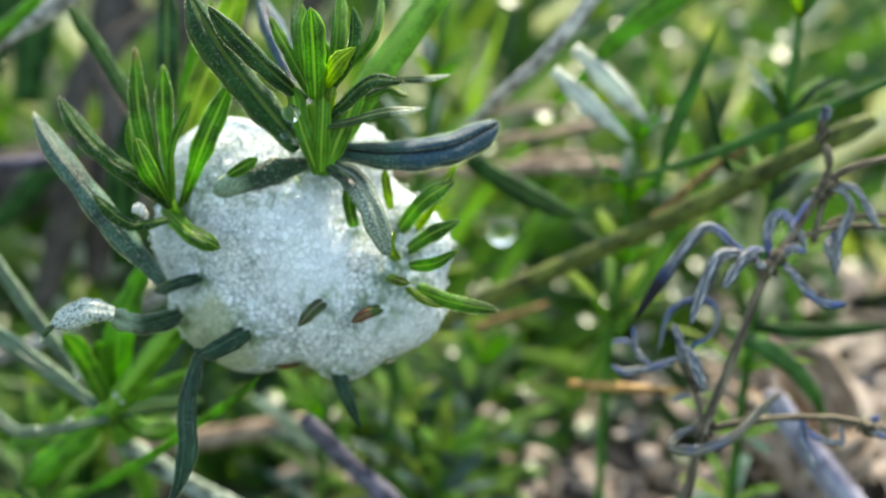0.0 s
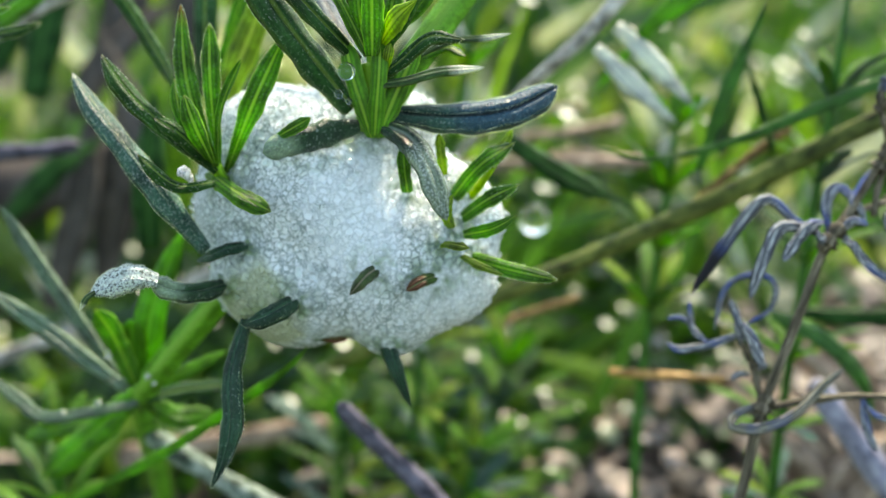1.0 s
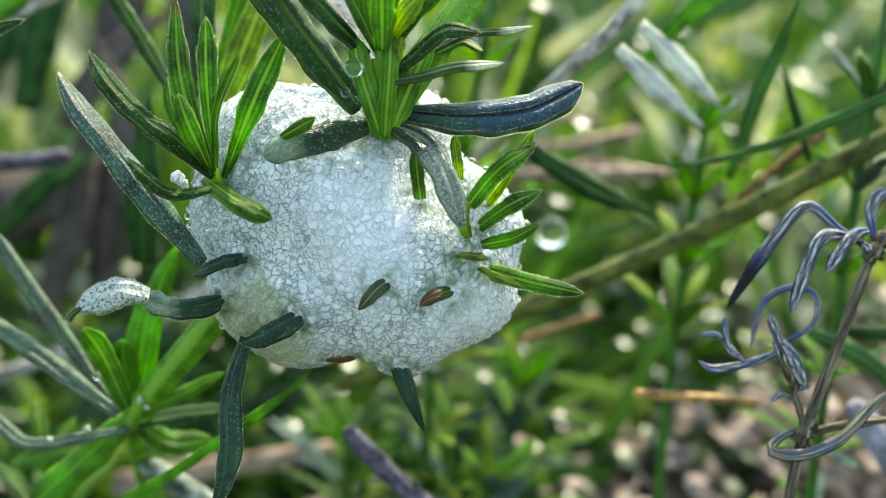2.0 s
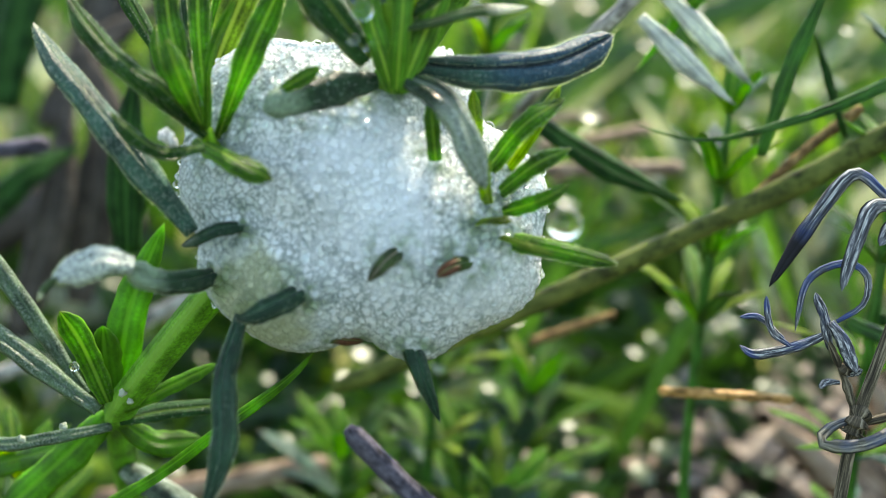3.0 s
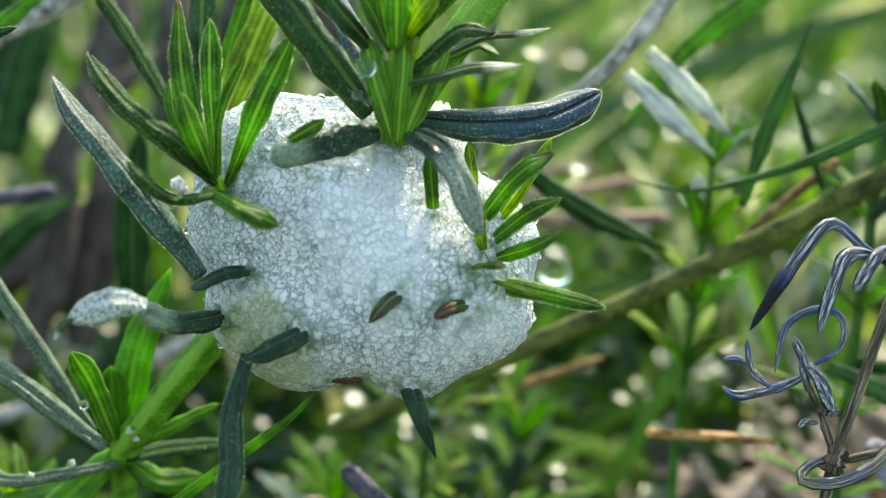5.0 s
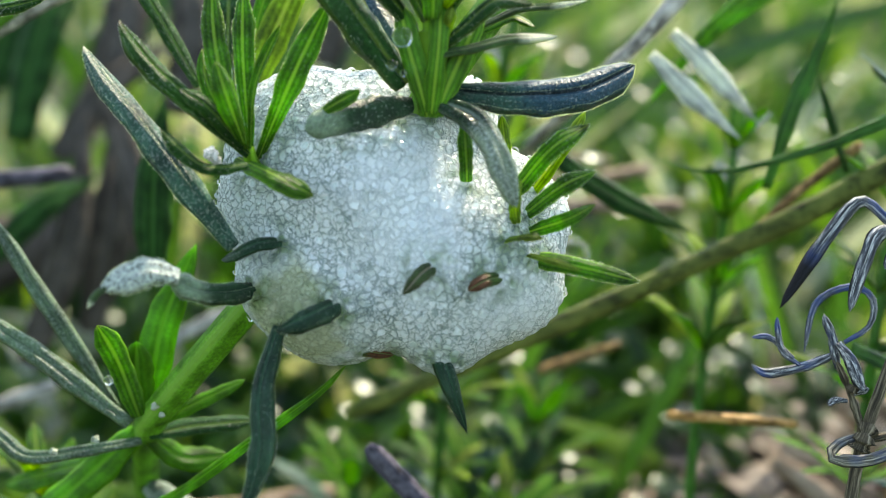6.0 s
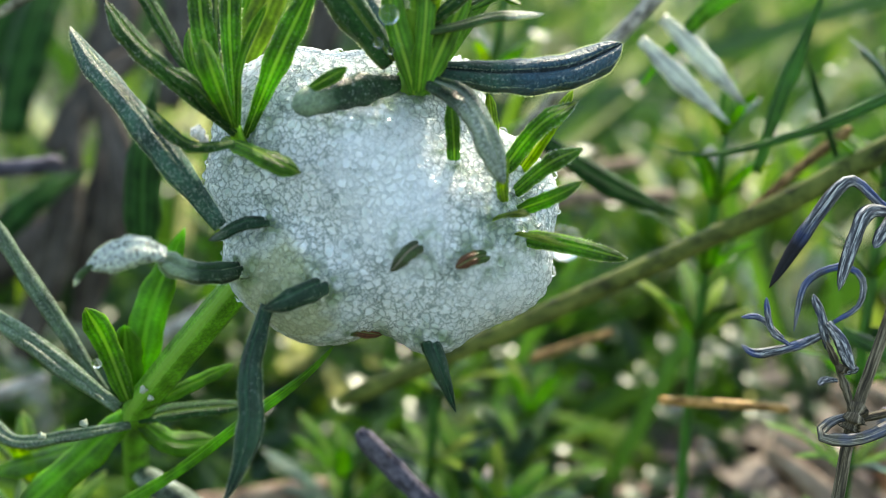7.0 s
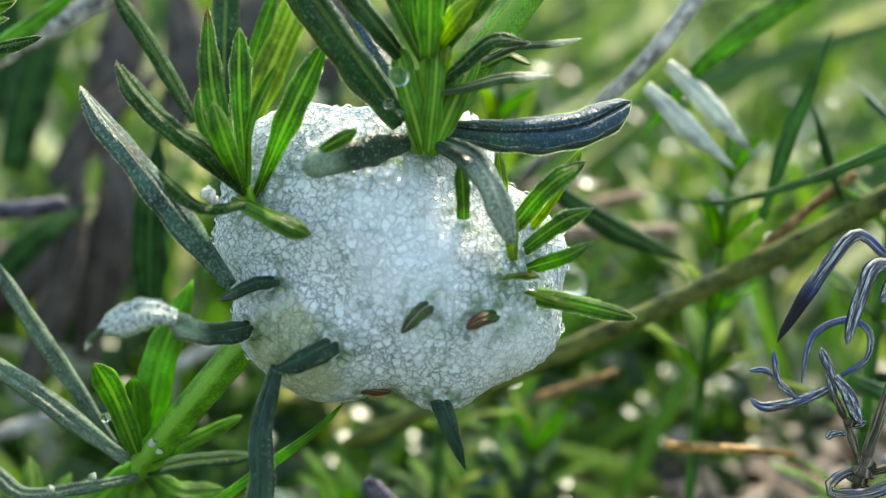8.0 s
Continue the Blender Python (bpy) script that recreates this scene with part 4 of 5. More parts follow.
drop((-12.1, 94.0, 98.7), 0.72)
drop((-12.8, 94.8, 96.7), 0.39)
drop((-11.4, 94.7, 96.5), 0.35)
drop((-12.0, 94.6, 96.2), 0.27)
drop((-24.5, 106.3, 94.5), 0.71)
drop((7.0, 134.3, 73.2), 1.75)
drop((-24.2, 95.1, 92.0), 0.42, FROTH)
drop((-25.1, 94.4, 90.4), 0.50, FROTH)
drop((-24.7, 94.6, 89.9), 0.36, FROTH)
drop((-31.0, 101.7, 69.0), 0.30, FLECK)
drop((-30.5, 101.7, 68.3), 0.24, FLECK)
drop((-35.9, 102.4, 65.9), 0.30, FLECK)
drop((-39.4, 103.0, 64.6), 0.30, FLECK)
drop((-34.6, 102.2, 71.0), 0.40)

# ---- the dead grey herb beside it ----
dry = plant_root("dead_herb", (0, 0, 0), "dead grey herb with sky blue painted on its shrivelled curled leaves, on a thin stem", "dead plant")
tube('stem', dry, ((14.0, 84.5, 14.0), (16.5, 87.2, 31.2), (18.2, 88.9, 43.3), (20.4, 91.9, 56.2), (22.0, 93.6, 62.9), (23.5, 95.8, 68.5), (26.2, 98.0, 75.3), (28.6, 100.0, 81.6), (29.6, 100.7, 83.2)), 1.30, 0.86, DRY_STEM)
tube('twig', dry, ((29.4, 100.6, 83.0), (31.8, 102.2, 85.7), (34.6, 104.2, 89.1)), 0.81, 0.71, DRY_STEM)
tube('twig', dry, ((34.6, 104.2, 89.1), (34.7, 104.6, 91.6), (33.8, 104.9, 93.6), (34.3, 105.8, 95.9)), 0.82, 0.61, DRY_STEM, lumpy=0.25)
tube('twig', dry, ((34.3, 104.1, 89.0), (36.4, 104.2, 90.6), (39.7, 104.1, 91.7), (46.9, 103.7, 93.4)), 0.82, 0.55, DRY_STEM)
tube('twig', dry, ((30.0, 101.3, 83.3), (32.5, 102.4, 84.8), (36.1, 102.8, 85.7), (40.6, 102.7, 85.6)), 0.66, 0.46, DRY_STEM)
tube('twig', dry, ((33.5, 102.2, 84.3), (34.3, 103.5, 87.6), (35.3, 103.9, 88.6)), 0.66, 0.51, DRY_STEM)
tube('twig', dry, ((34.8, 103.7, 85.4), (36.9, 104.0, 86.1), (42.0, 104.1, 86.4)), 0.62, 0.46, DRY_STEM)
tube('twig', dry, ((23.8, 95.9, 68.7), (27.9, 96.2, 69.4), (32.5, 96.3, 69.7), (36.6, 96.2, 69.4), (40.0, 95.9, 68.7), (45.8, 95.3, 67.3)), 0.66, 0.61, DRY_STEM, lumpy=0.2)
tube('twig', dry, ((23.6, 95.9, 68.8), (22.9, 97.0, 71.5), (21.9, 98.0, 73.9), (21.5, 98.2, 74.4)), 0.71, 0.46, DRY_STEM, lumpy=0.2)
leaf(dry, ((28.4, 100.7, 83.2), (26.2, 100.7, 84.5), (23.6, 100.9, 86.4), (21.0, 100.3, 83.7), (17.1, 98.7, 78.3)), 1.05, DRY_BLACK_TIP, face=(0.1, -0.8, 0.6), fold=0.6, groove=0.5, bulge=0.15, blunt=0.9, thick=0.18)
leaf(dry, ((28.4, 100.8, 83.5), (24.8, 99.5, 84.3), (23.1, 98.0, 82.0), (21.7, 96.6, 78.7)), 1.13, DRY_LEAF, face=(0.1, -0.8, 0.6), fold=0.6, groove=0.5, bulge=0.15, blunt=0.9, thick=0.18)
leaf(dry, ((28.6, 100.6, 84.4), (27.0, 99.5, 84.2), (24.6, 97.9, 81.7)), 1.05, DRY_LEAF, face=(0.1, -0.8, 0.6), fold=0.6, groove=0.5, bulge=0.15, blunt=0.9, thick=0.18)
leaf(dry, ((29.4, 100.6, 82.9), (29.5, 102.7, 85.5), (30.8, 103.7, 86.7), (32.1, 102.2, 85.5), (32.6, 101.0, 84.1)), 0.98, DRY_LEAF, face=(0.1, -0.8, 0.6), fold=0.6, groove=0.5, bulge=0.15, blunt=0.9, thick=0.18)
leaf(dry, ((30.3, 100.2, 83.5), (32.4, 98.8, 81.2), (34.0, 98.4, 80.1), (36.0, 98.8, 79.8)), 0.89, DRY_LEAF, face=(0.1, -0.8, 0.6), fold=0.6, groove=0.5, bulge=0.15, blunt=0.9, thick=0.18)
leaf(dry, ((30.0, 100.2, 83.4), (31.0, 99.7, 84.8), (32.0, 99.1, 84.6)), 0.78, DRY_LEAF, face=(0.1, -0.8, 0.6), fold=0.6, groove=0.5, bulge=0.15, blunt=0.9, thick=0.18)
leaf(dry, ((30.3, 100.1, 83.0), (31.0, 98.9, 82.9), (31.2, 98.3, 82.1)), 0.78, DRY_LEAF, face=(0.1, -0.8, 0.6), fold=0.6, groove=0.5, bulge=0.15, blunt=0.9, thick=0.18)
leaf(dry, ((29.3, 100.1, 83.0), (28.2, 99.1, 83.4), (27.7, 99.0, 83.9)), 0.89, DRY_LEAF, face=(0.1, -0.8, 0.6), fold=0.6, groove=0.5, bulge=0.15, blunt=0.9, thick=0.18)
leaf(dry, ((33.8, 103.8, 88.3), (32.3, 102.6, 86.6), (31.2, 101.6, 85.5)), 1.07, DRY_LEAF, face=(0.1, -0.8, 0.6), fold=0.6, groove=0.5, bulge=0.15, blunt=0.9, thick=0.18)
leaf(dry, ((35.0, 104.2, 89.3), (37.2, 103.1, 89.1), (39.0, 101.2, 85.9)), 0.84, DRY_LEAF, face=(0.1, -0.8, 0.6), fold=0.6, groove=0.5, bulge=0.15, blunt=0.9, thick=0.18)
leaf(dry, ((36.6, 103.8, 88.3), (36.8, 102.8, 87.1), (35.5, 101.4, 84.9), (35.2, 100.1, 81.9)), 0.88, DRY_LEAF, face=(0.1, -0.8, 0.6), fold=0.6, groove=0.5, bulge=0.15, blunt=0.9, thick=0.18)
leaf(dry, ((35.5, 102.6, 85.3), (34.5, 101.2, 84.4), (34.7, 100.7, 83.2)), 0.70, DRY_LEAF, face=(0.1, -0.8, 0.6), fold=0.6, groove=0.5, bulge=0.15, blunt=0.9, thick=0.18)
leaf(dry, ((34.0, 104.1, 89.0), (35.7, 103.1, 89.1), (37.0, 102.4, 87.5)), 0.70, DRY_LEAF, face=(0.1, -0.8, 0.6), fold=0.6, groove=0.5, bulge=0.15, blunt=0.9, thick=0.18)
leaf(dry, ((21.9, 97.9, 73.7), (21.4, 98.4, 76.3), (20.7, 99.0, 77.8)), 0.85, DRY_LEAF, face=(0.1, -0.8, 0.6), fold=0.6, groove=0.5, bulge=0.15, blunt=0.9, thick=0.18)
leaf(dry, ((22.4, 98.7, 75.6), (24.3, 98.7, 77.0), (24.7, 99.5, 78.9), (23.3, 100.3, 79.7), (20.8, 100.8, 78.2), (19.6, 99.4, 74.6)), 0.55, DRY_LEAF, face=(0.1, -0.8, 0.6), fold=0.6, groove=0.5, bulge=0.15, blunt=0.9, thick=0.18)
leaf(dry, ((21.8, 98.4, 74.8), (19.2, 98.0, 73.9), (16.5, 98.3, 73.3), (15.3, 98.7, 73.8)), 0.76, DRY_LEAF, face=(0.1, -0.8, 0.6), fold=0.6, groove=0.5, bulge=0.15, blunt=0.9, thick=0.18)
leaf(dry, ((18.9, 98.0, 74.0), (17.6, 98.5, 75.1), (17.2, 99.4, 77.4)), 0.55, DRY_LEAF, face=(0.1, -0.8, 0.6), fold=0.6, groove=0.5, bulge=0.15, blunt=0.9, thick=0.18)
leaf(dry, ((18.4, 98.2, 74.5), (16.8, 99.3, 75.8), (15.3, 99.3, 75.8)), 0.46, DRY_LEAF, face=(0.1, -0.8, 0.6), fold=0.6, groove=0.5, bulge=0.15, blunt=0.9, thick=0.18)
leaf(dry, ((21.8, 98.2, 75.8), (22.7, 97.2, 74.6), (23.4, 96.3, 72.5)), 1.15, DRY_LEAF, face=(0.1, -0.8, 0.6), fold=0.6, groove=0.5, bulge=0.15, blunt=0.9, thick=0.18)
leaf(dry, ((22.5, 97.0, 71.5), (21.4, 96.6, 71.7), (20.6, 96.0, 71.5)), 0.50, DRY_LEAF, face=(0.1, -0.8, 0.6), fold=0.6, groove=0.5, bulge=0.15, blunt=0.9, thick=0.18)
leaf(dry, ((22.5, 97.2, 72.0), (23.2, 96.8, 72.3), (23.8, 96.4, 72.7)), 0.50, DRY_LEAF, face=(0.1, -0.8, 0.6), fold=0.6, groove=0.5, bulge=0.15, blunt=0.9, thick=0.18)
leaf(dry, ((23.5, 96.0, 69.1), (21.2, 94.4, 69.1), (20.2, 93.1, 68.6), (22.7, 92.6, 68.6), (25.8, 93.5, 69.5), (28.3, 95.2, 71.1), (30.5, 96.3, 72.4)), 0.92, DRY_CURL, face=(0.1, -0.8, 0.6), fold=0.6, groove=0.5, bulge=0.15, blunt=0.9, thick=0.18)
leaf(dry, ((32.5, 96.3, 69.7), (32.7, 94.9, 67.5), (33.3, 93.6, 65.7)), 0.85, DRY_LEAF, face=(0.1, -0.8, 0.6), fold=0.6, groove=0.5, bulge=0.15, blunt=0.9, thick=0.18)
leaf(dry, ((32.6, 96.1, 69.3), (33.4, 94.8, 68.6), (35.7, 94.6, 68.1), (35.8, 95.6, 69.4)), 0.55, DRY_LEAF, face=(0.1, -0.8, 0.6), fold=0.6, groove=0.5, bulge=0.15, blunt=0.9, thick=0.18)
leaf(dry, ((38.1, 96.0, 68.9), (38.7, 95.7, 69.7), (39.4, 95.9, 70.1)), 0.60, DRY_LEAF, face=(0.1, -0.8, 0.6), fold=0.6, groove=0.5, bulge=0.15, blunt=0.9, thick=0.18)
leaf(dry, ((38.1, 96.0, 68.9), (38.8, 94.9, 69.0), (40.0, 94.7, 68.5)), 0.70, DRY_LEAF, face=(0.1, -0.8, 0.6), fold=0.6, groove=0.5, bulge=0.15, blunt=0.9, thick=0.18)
tube('knot', dry, ((28.4, 99.9, 81.9), (29.4, 100.1, 83.2), (30.8, 101.1, 84.3)), 1.52, 1.11, DRY_STEM, lumpy=0.3)
tube('knot', dry, ((33.8, 103.6, 88.3), (34.5, 103.7, 89.4), (35.6, 104.0, 88.9)), 1.22, 0.92, DRY_STEM, lumpy=0.3)
tube('knot', dry, ((23.1, 95.3, 68.1), (23.5, 95.5, 69.2), (24.1, 96.3, 69.7)), 1.63, 1.12, DRY_STEM, lumpy=0.25)
tube('knot', dry, ((37.3, 95.6, 69.4), (38.0, 95.4, 69.2), (38.8, 95.6, 68.7)), 1.32, 1.02, DRY_STEM, lumpy=0.3)
tube('knot', dry, ((33.5, 104.7, 93.2), (33.9, 104.7, 93.7), (34.4, 105.0, 94.0)), 0.86, 0.71, DRY_STEM, lumpy=0.3)
tube('knot', dry, ((34.1, 105.4, 94.8), (34.3, 105.6, 95.5), (34.4, 105.9, 96.0)), 0.96, 0.81, DRY_LEAF, lumpy=0.2)
tube('knot', dry, ((22.6, 97.1, 72.1), (23.0, 97.0, 72.7), (23.7, 97.1, 72.4)), 0.82, 0.51, DRY_STEM, lumpy=0.3)


# ---- single blades, stalks and sticks of the background ----
def grass_blade(points, width, mat, label):
    _leaf_count[0] += 1
    v, f, u = leaf_shape(points, width, face=(0.1, -0.8, 0.6), fold=0.35, groove=0.5, blunt=0.1, thick=0.06, seed=_leaf_count[0], n=22)
    return tagged(mesh_object("grass_blade", v, f, mat, None, u), label, "grass blade", "single grass blades")


def loose_stem(name, points, w0, w1, mat, label):
    _leaf_count[0] += 1
    v, f, u = tube_shape(points, w0, w1, lumpy=0.05, sides=14, n=26, seed=_leaf_count[0])
    return tagged(mesh_object(name, v, f, mat, None, u), label, "dry stem")


grass_blade(((51.7, 114.5, 100.5), (40.0, 113.7, 95.2), (31.5, 113.4, 91.5), (23.8, 114.0, 88.0), (15.7, 115.1, 85.8), (10.0, 116.7, 86.9)), 1.08, GRASS_MID, 'long thin dark green grass blade arching across the meadow')
grass_blade(((-54.6, 122.8, 93.3), (-49.5, 123.0, 96.5), (-43.4, 123.8, 100.7), (-38.0, 124.9, 104.9)), 2.29, GRASS, 'bright green grass blade leaning beside a grey stalk')
grass_blade(((36.8, 132.6, 109.3), (26.9, 128.9, 103.8), (18.0, 125.1, 98.0), (11.5, 125.1, 90.0)), 2.57, GRASS, 'broad bright green blade leaning towards the light')
grass_blade(((29.2, 113.4, 70.2), (35.2, 112.3, 67.4), (39.2, 112.3, 62.8), (41.0, 112.9, 57.8)), 1.97, GRASS_MID, 'dark green curved blade above the leaf litter')
# two blades whose glare is painted on
grass_blade(((11.4, 122.8, 95.3), (15.0, 121.9, 92.0), (20.0, 121.5, 87.6)), 2.3, BLADE_GLARE, 'green blade in the meadow with its glare painted pale')
grass_blade(((13.6, 124.4, 97.2), (17.4, 123.6, 93.8), (22.2, 123.2, 88.8)), 2.4, BLADE_GLARE, 'green blade in the meadow with its glare painted pale')
grass_blade(((2.5, 122.3, 86.0), (9.1, 122.3, 82.0), (16.4, 122.4, 78.5)), 2.69, GRASS_DARK, 'flat dark green blade beyond the froth')
grass_blade(((32.9, 116.0, 69.3), (38.6, 114.6, 69.5), (47.5, 113.4, 70.5)), 1.73, GRASS_DARK, 'green blade lying low over the litter')
grass_blade(((21.8, 118.6, 83.6), (23.8, 119.1, 90.9), (25.9, 119.7, 96.5), (27.5, 120.5, 100.8)), 1.45, GRASS_MID, 'upright dark green leaf blade in the meadow')
grass_blade(((29.7, 120.0, 85.0), (27.9, 120.8, 90.2), (26.4, 121.5, 94.3)), 0.95, GRASS_DARK, 'thin dark green leaf blade in the meadow')
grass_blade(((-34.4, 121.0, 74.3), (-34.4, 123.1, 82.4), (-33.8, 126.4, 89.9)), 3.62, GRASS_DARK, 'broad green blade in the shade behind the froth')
# dark blades added in place of the shaded gap on this side
grass_blade(((-56.4, 154.4, 53.3), (-51.8, 158.2, 68.0), (-50.6, 168.3, 82.5)), 4.78, LEAF_SHADE, 'broad dark brown blade added for the shaded gap behind the plant')
grass_blade(((-50.0, 159.7, 55.8), (-47.3, 163.4, 70.3), (-47.9, 172.7, 82.6)), 5.65, LEAF_SHADE, 'broad dark brown blade added for the shaded gap behind the plant')
grass_blade(((-60.8, 154.2, 66.2), (-54.2, 155.8, 72.8), (-48.0, 161.3, 75.8)), 3.99, GRASS_DARK, 'broad dark green blade added for the shaded gap behind the plant')
grass_blade(((-41.0, 155.2, 66.0), (-44.6, 162.1, 77.9), (-50.9, 171.1, 89.4)), 4.16, LEAF_SHADE, 'broad dark brown blade added for the shaded gap behind the plant')
grass_blade(((-56.7, 174.1, 75.5), (-50.4, 177.9, 84.9), (-42.2, 184.5, 90.5)), 5.28, LEAF_SHADE, 'broad dark brown blade added for the shaded gap behind the plant')
grass_blade(((-62.0, 175.0, 77.6), (-59.7, 180.2, 90.6), (-56.2, 191.0, 104.0)), 6.02, GRASS_DARK, 'broad dark green blade added for the shaded gap behind the plant')
grass_blade(((-53.7, 181.2, 79.7), (-49.5, 186.4, 92.5), (-49.4, 197.1, 105.6)), 7.06, LEAF_SHADE, 'broad dark brown blade added for the shaded gap behind the plant')
grass_blade(((-42.1, 181.6, 80.6), (-40.1, 186.8, 93.4), (-43.7, 197.1, 105.7)), 6.32, LEAF_SHADE, 'broad dark brown blade added for the shaded gap behind the plant')
grass_blade(((-71.4, 186.2, 78.8), (-67.3, 191.2, 91.1), (-65.6, 196.3, 103.7)), 6.38, GRASS_DARK, 'broad dark green blade added for the shaded gap behind the plant')
grass_blade(((-32.5, 188.3, 83.7), (-32.0, 193.3, 96.3), (-25.9, 203.0, 106.9)), 6.57, LEAF_SHADE, 'broad dark brown blade added for the shaded gap behind the plant')
grass_blade(((-22.5, 199.9, 85.8), (-19.1, 204.6, 97.6), (-19.3, 213.8, 107.0)), 7.02, LEAF_SHADE, 'broad dark brown blade added for the shaded gap behind the plant')
loose_stem('olive_stalk', ((43.8, 119.5, 91.0), (34.0, 119.4, 85.9), (25.7, 120.0, 80.9), (15.7, 121.2, 75.4), (5.4, 122.4, 69.9), (-3.7, 123.6, 65.2), (-16.4, 126.6, 58.4)), 2.41, 1.78, STALK_OLIVE, 'thick olive-brown dry stalk leaning through the grass')
loose_stem('brown_stalk', ((31.8, 122.5, 87.3), (27.5, 122.9, 83.5), (20.6, 120.8, 78.0)), 1.03, 0.87, STALK_BROWN, 'thin reddish brown dead stalk behind the olive one')
loose_stem('grey_stalk', ((19.6, 124.0, 107.9), (16.0, 123.2, 103.8), (13.1, 122.9, 99.9), (10.0, 123.3, 96.1), (6.0, 126.8, 91.2), (-2.4, 150.9, 74.9)), 1.75, 1.2, STALK_GREY, 'pale grey dead stalk leaning in the meadow')
loose_stem('grey_stalk', ((-54.0, 123.9, 93.4), (-46.8, 124.3, 97.3), (-41.7, 124.8, 100.2), (-33.8, 126.8, 105.1)), 2.18, 2.06, STALK_GREY, 'pinkish grey dead stalk leaning in the meadow')
loose_stem('purple_stick', ((-14.3, 108.9, 62.5), (-10.1, 108.0, 58.2), (-5.3, 107.3, 53.3), (0.6, 106.7, 45.8)), 1.73, 2.28, STICK_PURPLE, 'dull purple twig with a cut blunt end in the litter')
loose_stem('purple_stick', ((35.4, 116.8, 61.1), (39.0, 114.7, 56.2), (44.8, 112.4, 49.1), (51.6, 109.8, 40.1)), 2.52, 3.73, STICK_LILAC, 'pale lilac dead stem rising out of the litter')
loose_stem('straw', ((13.4, 115.7, 62.7), (18.6, 115.3, 62.5), (25.5, 114.9, 62.1)), 0.96, 0.80, STRAW_ORANGE, 'orange dry straw lying across the low leaves')
loose_stem('straw', ((3.9, 135.4, 59.7), (8.7, 135.7, 61.4), (13.0, 136.3, 62.6)), 1.1, 0.8, STALK_BROWN, 'brown dry straw lying behind the froth')
loose_stem('grey_stalk', ((-34.0, 112.0, 57.4), (-31.3, 112.0, 55.4), (-26.0, 111.0, 52.3), (-19.2, 110.0, 48.6), (-4.0, 112.0, 36.0)), 2.1, 2.4, STALK_DUSTY, 'dusty grey-green stalk leaning into the litter')
loose_stem('straw', ((-7.3, 155.9, 72.9), (8.3, 155.9, 73.6), (24.2, 157.1, 73.6)), 1.5, 1.9, STALK_TAN, 'pinkish tan dry straw behind the froth')
loose_stem('straw', ((7.4, 166.9, 74.2), (14.9, 168.1, 74.8), (22.9, 170.6, 75.8)), 1.3, 1.6, STALK_TAN, 'pinkish tan dry straw behind the froth')
loose_stem('straw', ((9.7, 169.3, 69.4), (16.3, 170.6, 70.9), (23.0, 173.0, 69.6)), 1.95, 1.46, STALK_TAN, 'pinkish tan dry straw behind the froth')
loose_stem('straw', ((4.1, 180.3, 73.6), (12.0, 180.3, 75.3), (19.4, 181.5, 74.7)), 1.6, 1.3, STALK_TAN, 'pinkish tan dry straw behind the froth')
loose_stem('fallen_stem', ((-46.8, 148.0, 34.0), (-30.9, 148.4, 36.8), (-18.5, 149.5, 38.5)), 3.61, 2.70, STALK_TAN, 'flattened pinkish brown dead stem lying on the litter')
loose_stem('fallen_stem', ((-61.2, 144.0, 50.4), (-56.2, 144.3, 52.4), (-50.6, 145.4, 54.1)), 1.89, 1.55, STALK_GREY, 'grey fallen twig on the litter')
loose_stem('fallen_stem', ((-42.3, 146.7, 56.3), (-35.3, 148.1, 60.0), (-29.5, 149.9, 62.9)), 1.92, 1.61, STALK_GREY, 'grey fallen twig behind the green shoot')
# added stem, dark in place of the shade there
loose_stem('decayed_stem', ((-117.5, 205.0, 29.7), (-88.5, 212.0, 47.4), (-70.2, 216.0, 53.3), (-54.5, 220.0, 55.3)), 16.0, 11.0, STALK_SHADE, 'leaning dark brown stem added for the shaded gap behind the plant')
loose_stem('grey_stalk', ((-67.7, 140.0, 78.8), (-52.4, 139.6, 79.5), (-46.3, 141.0, 79.9)), 2.32, 1.78, STICK_PURPLE, 'dull bluish grey dead stalk lying in the shade')


def dead_leaf(points, width, face):
    _leaf_count[0] += 1
    v, f, u = leaf_shape(points, width, face=face, fold=0.25, groove=0.4, bulge=0.1, blunt=0.6, thick=0.05, lobes=0.5, seed=_leaf_count[0], n=24)
    return tagged(mesh_object("dead_leaf", v, f, STALK_TAN, None, u), "broad pinkish tan dead leaf on the litter", "dead leaf", "dead leaves on the litter")


dead_leaf(((36.0, 148.0, 45.0), (42.0, 146.0, 41.5), (48.0, 144.0, 36.0), (53.0, 143.0, 27.0)), 8.5, (0.3, -0.7, 0.7))
dead_leaf(((44.0, 150.0, 52.0), (49.0, 149.0, 49.0), (54.0, 148.0, 43.0), (58.0, 147.0, 33.0)), 9.0, (0.2, -0.7, 0.7))
dead_leaf(((48.0, 141.0, 31.0), (53.0, 141.0, 36.0), (58.0, 143.0, 40.0)), 8.0, (-0.2, -0.8, 0.6))


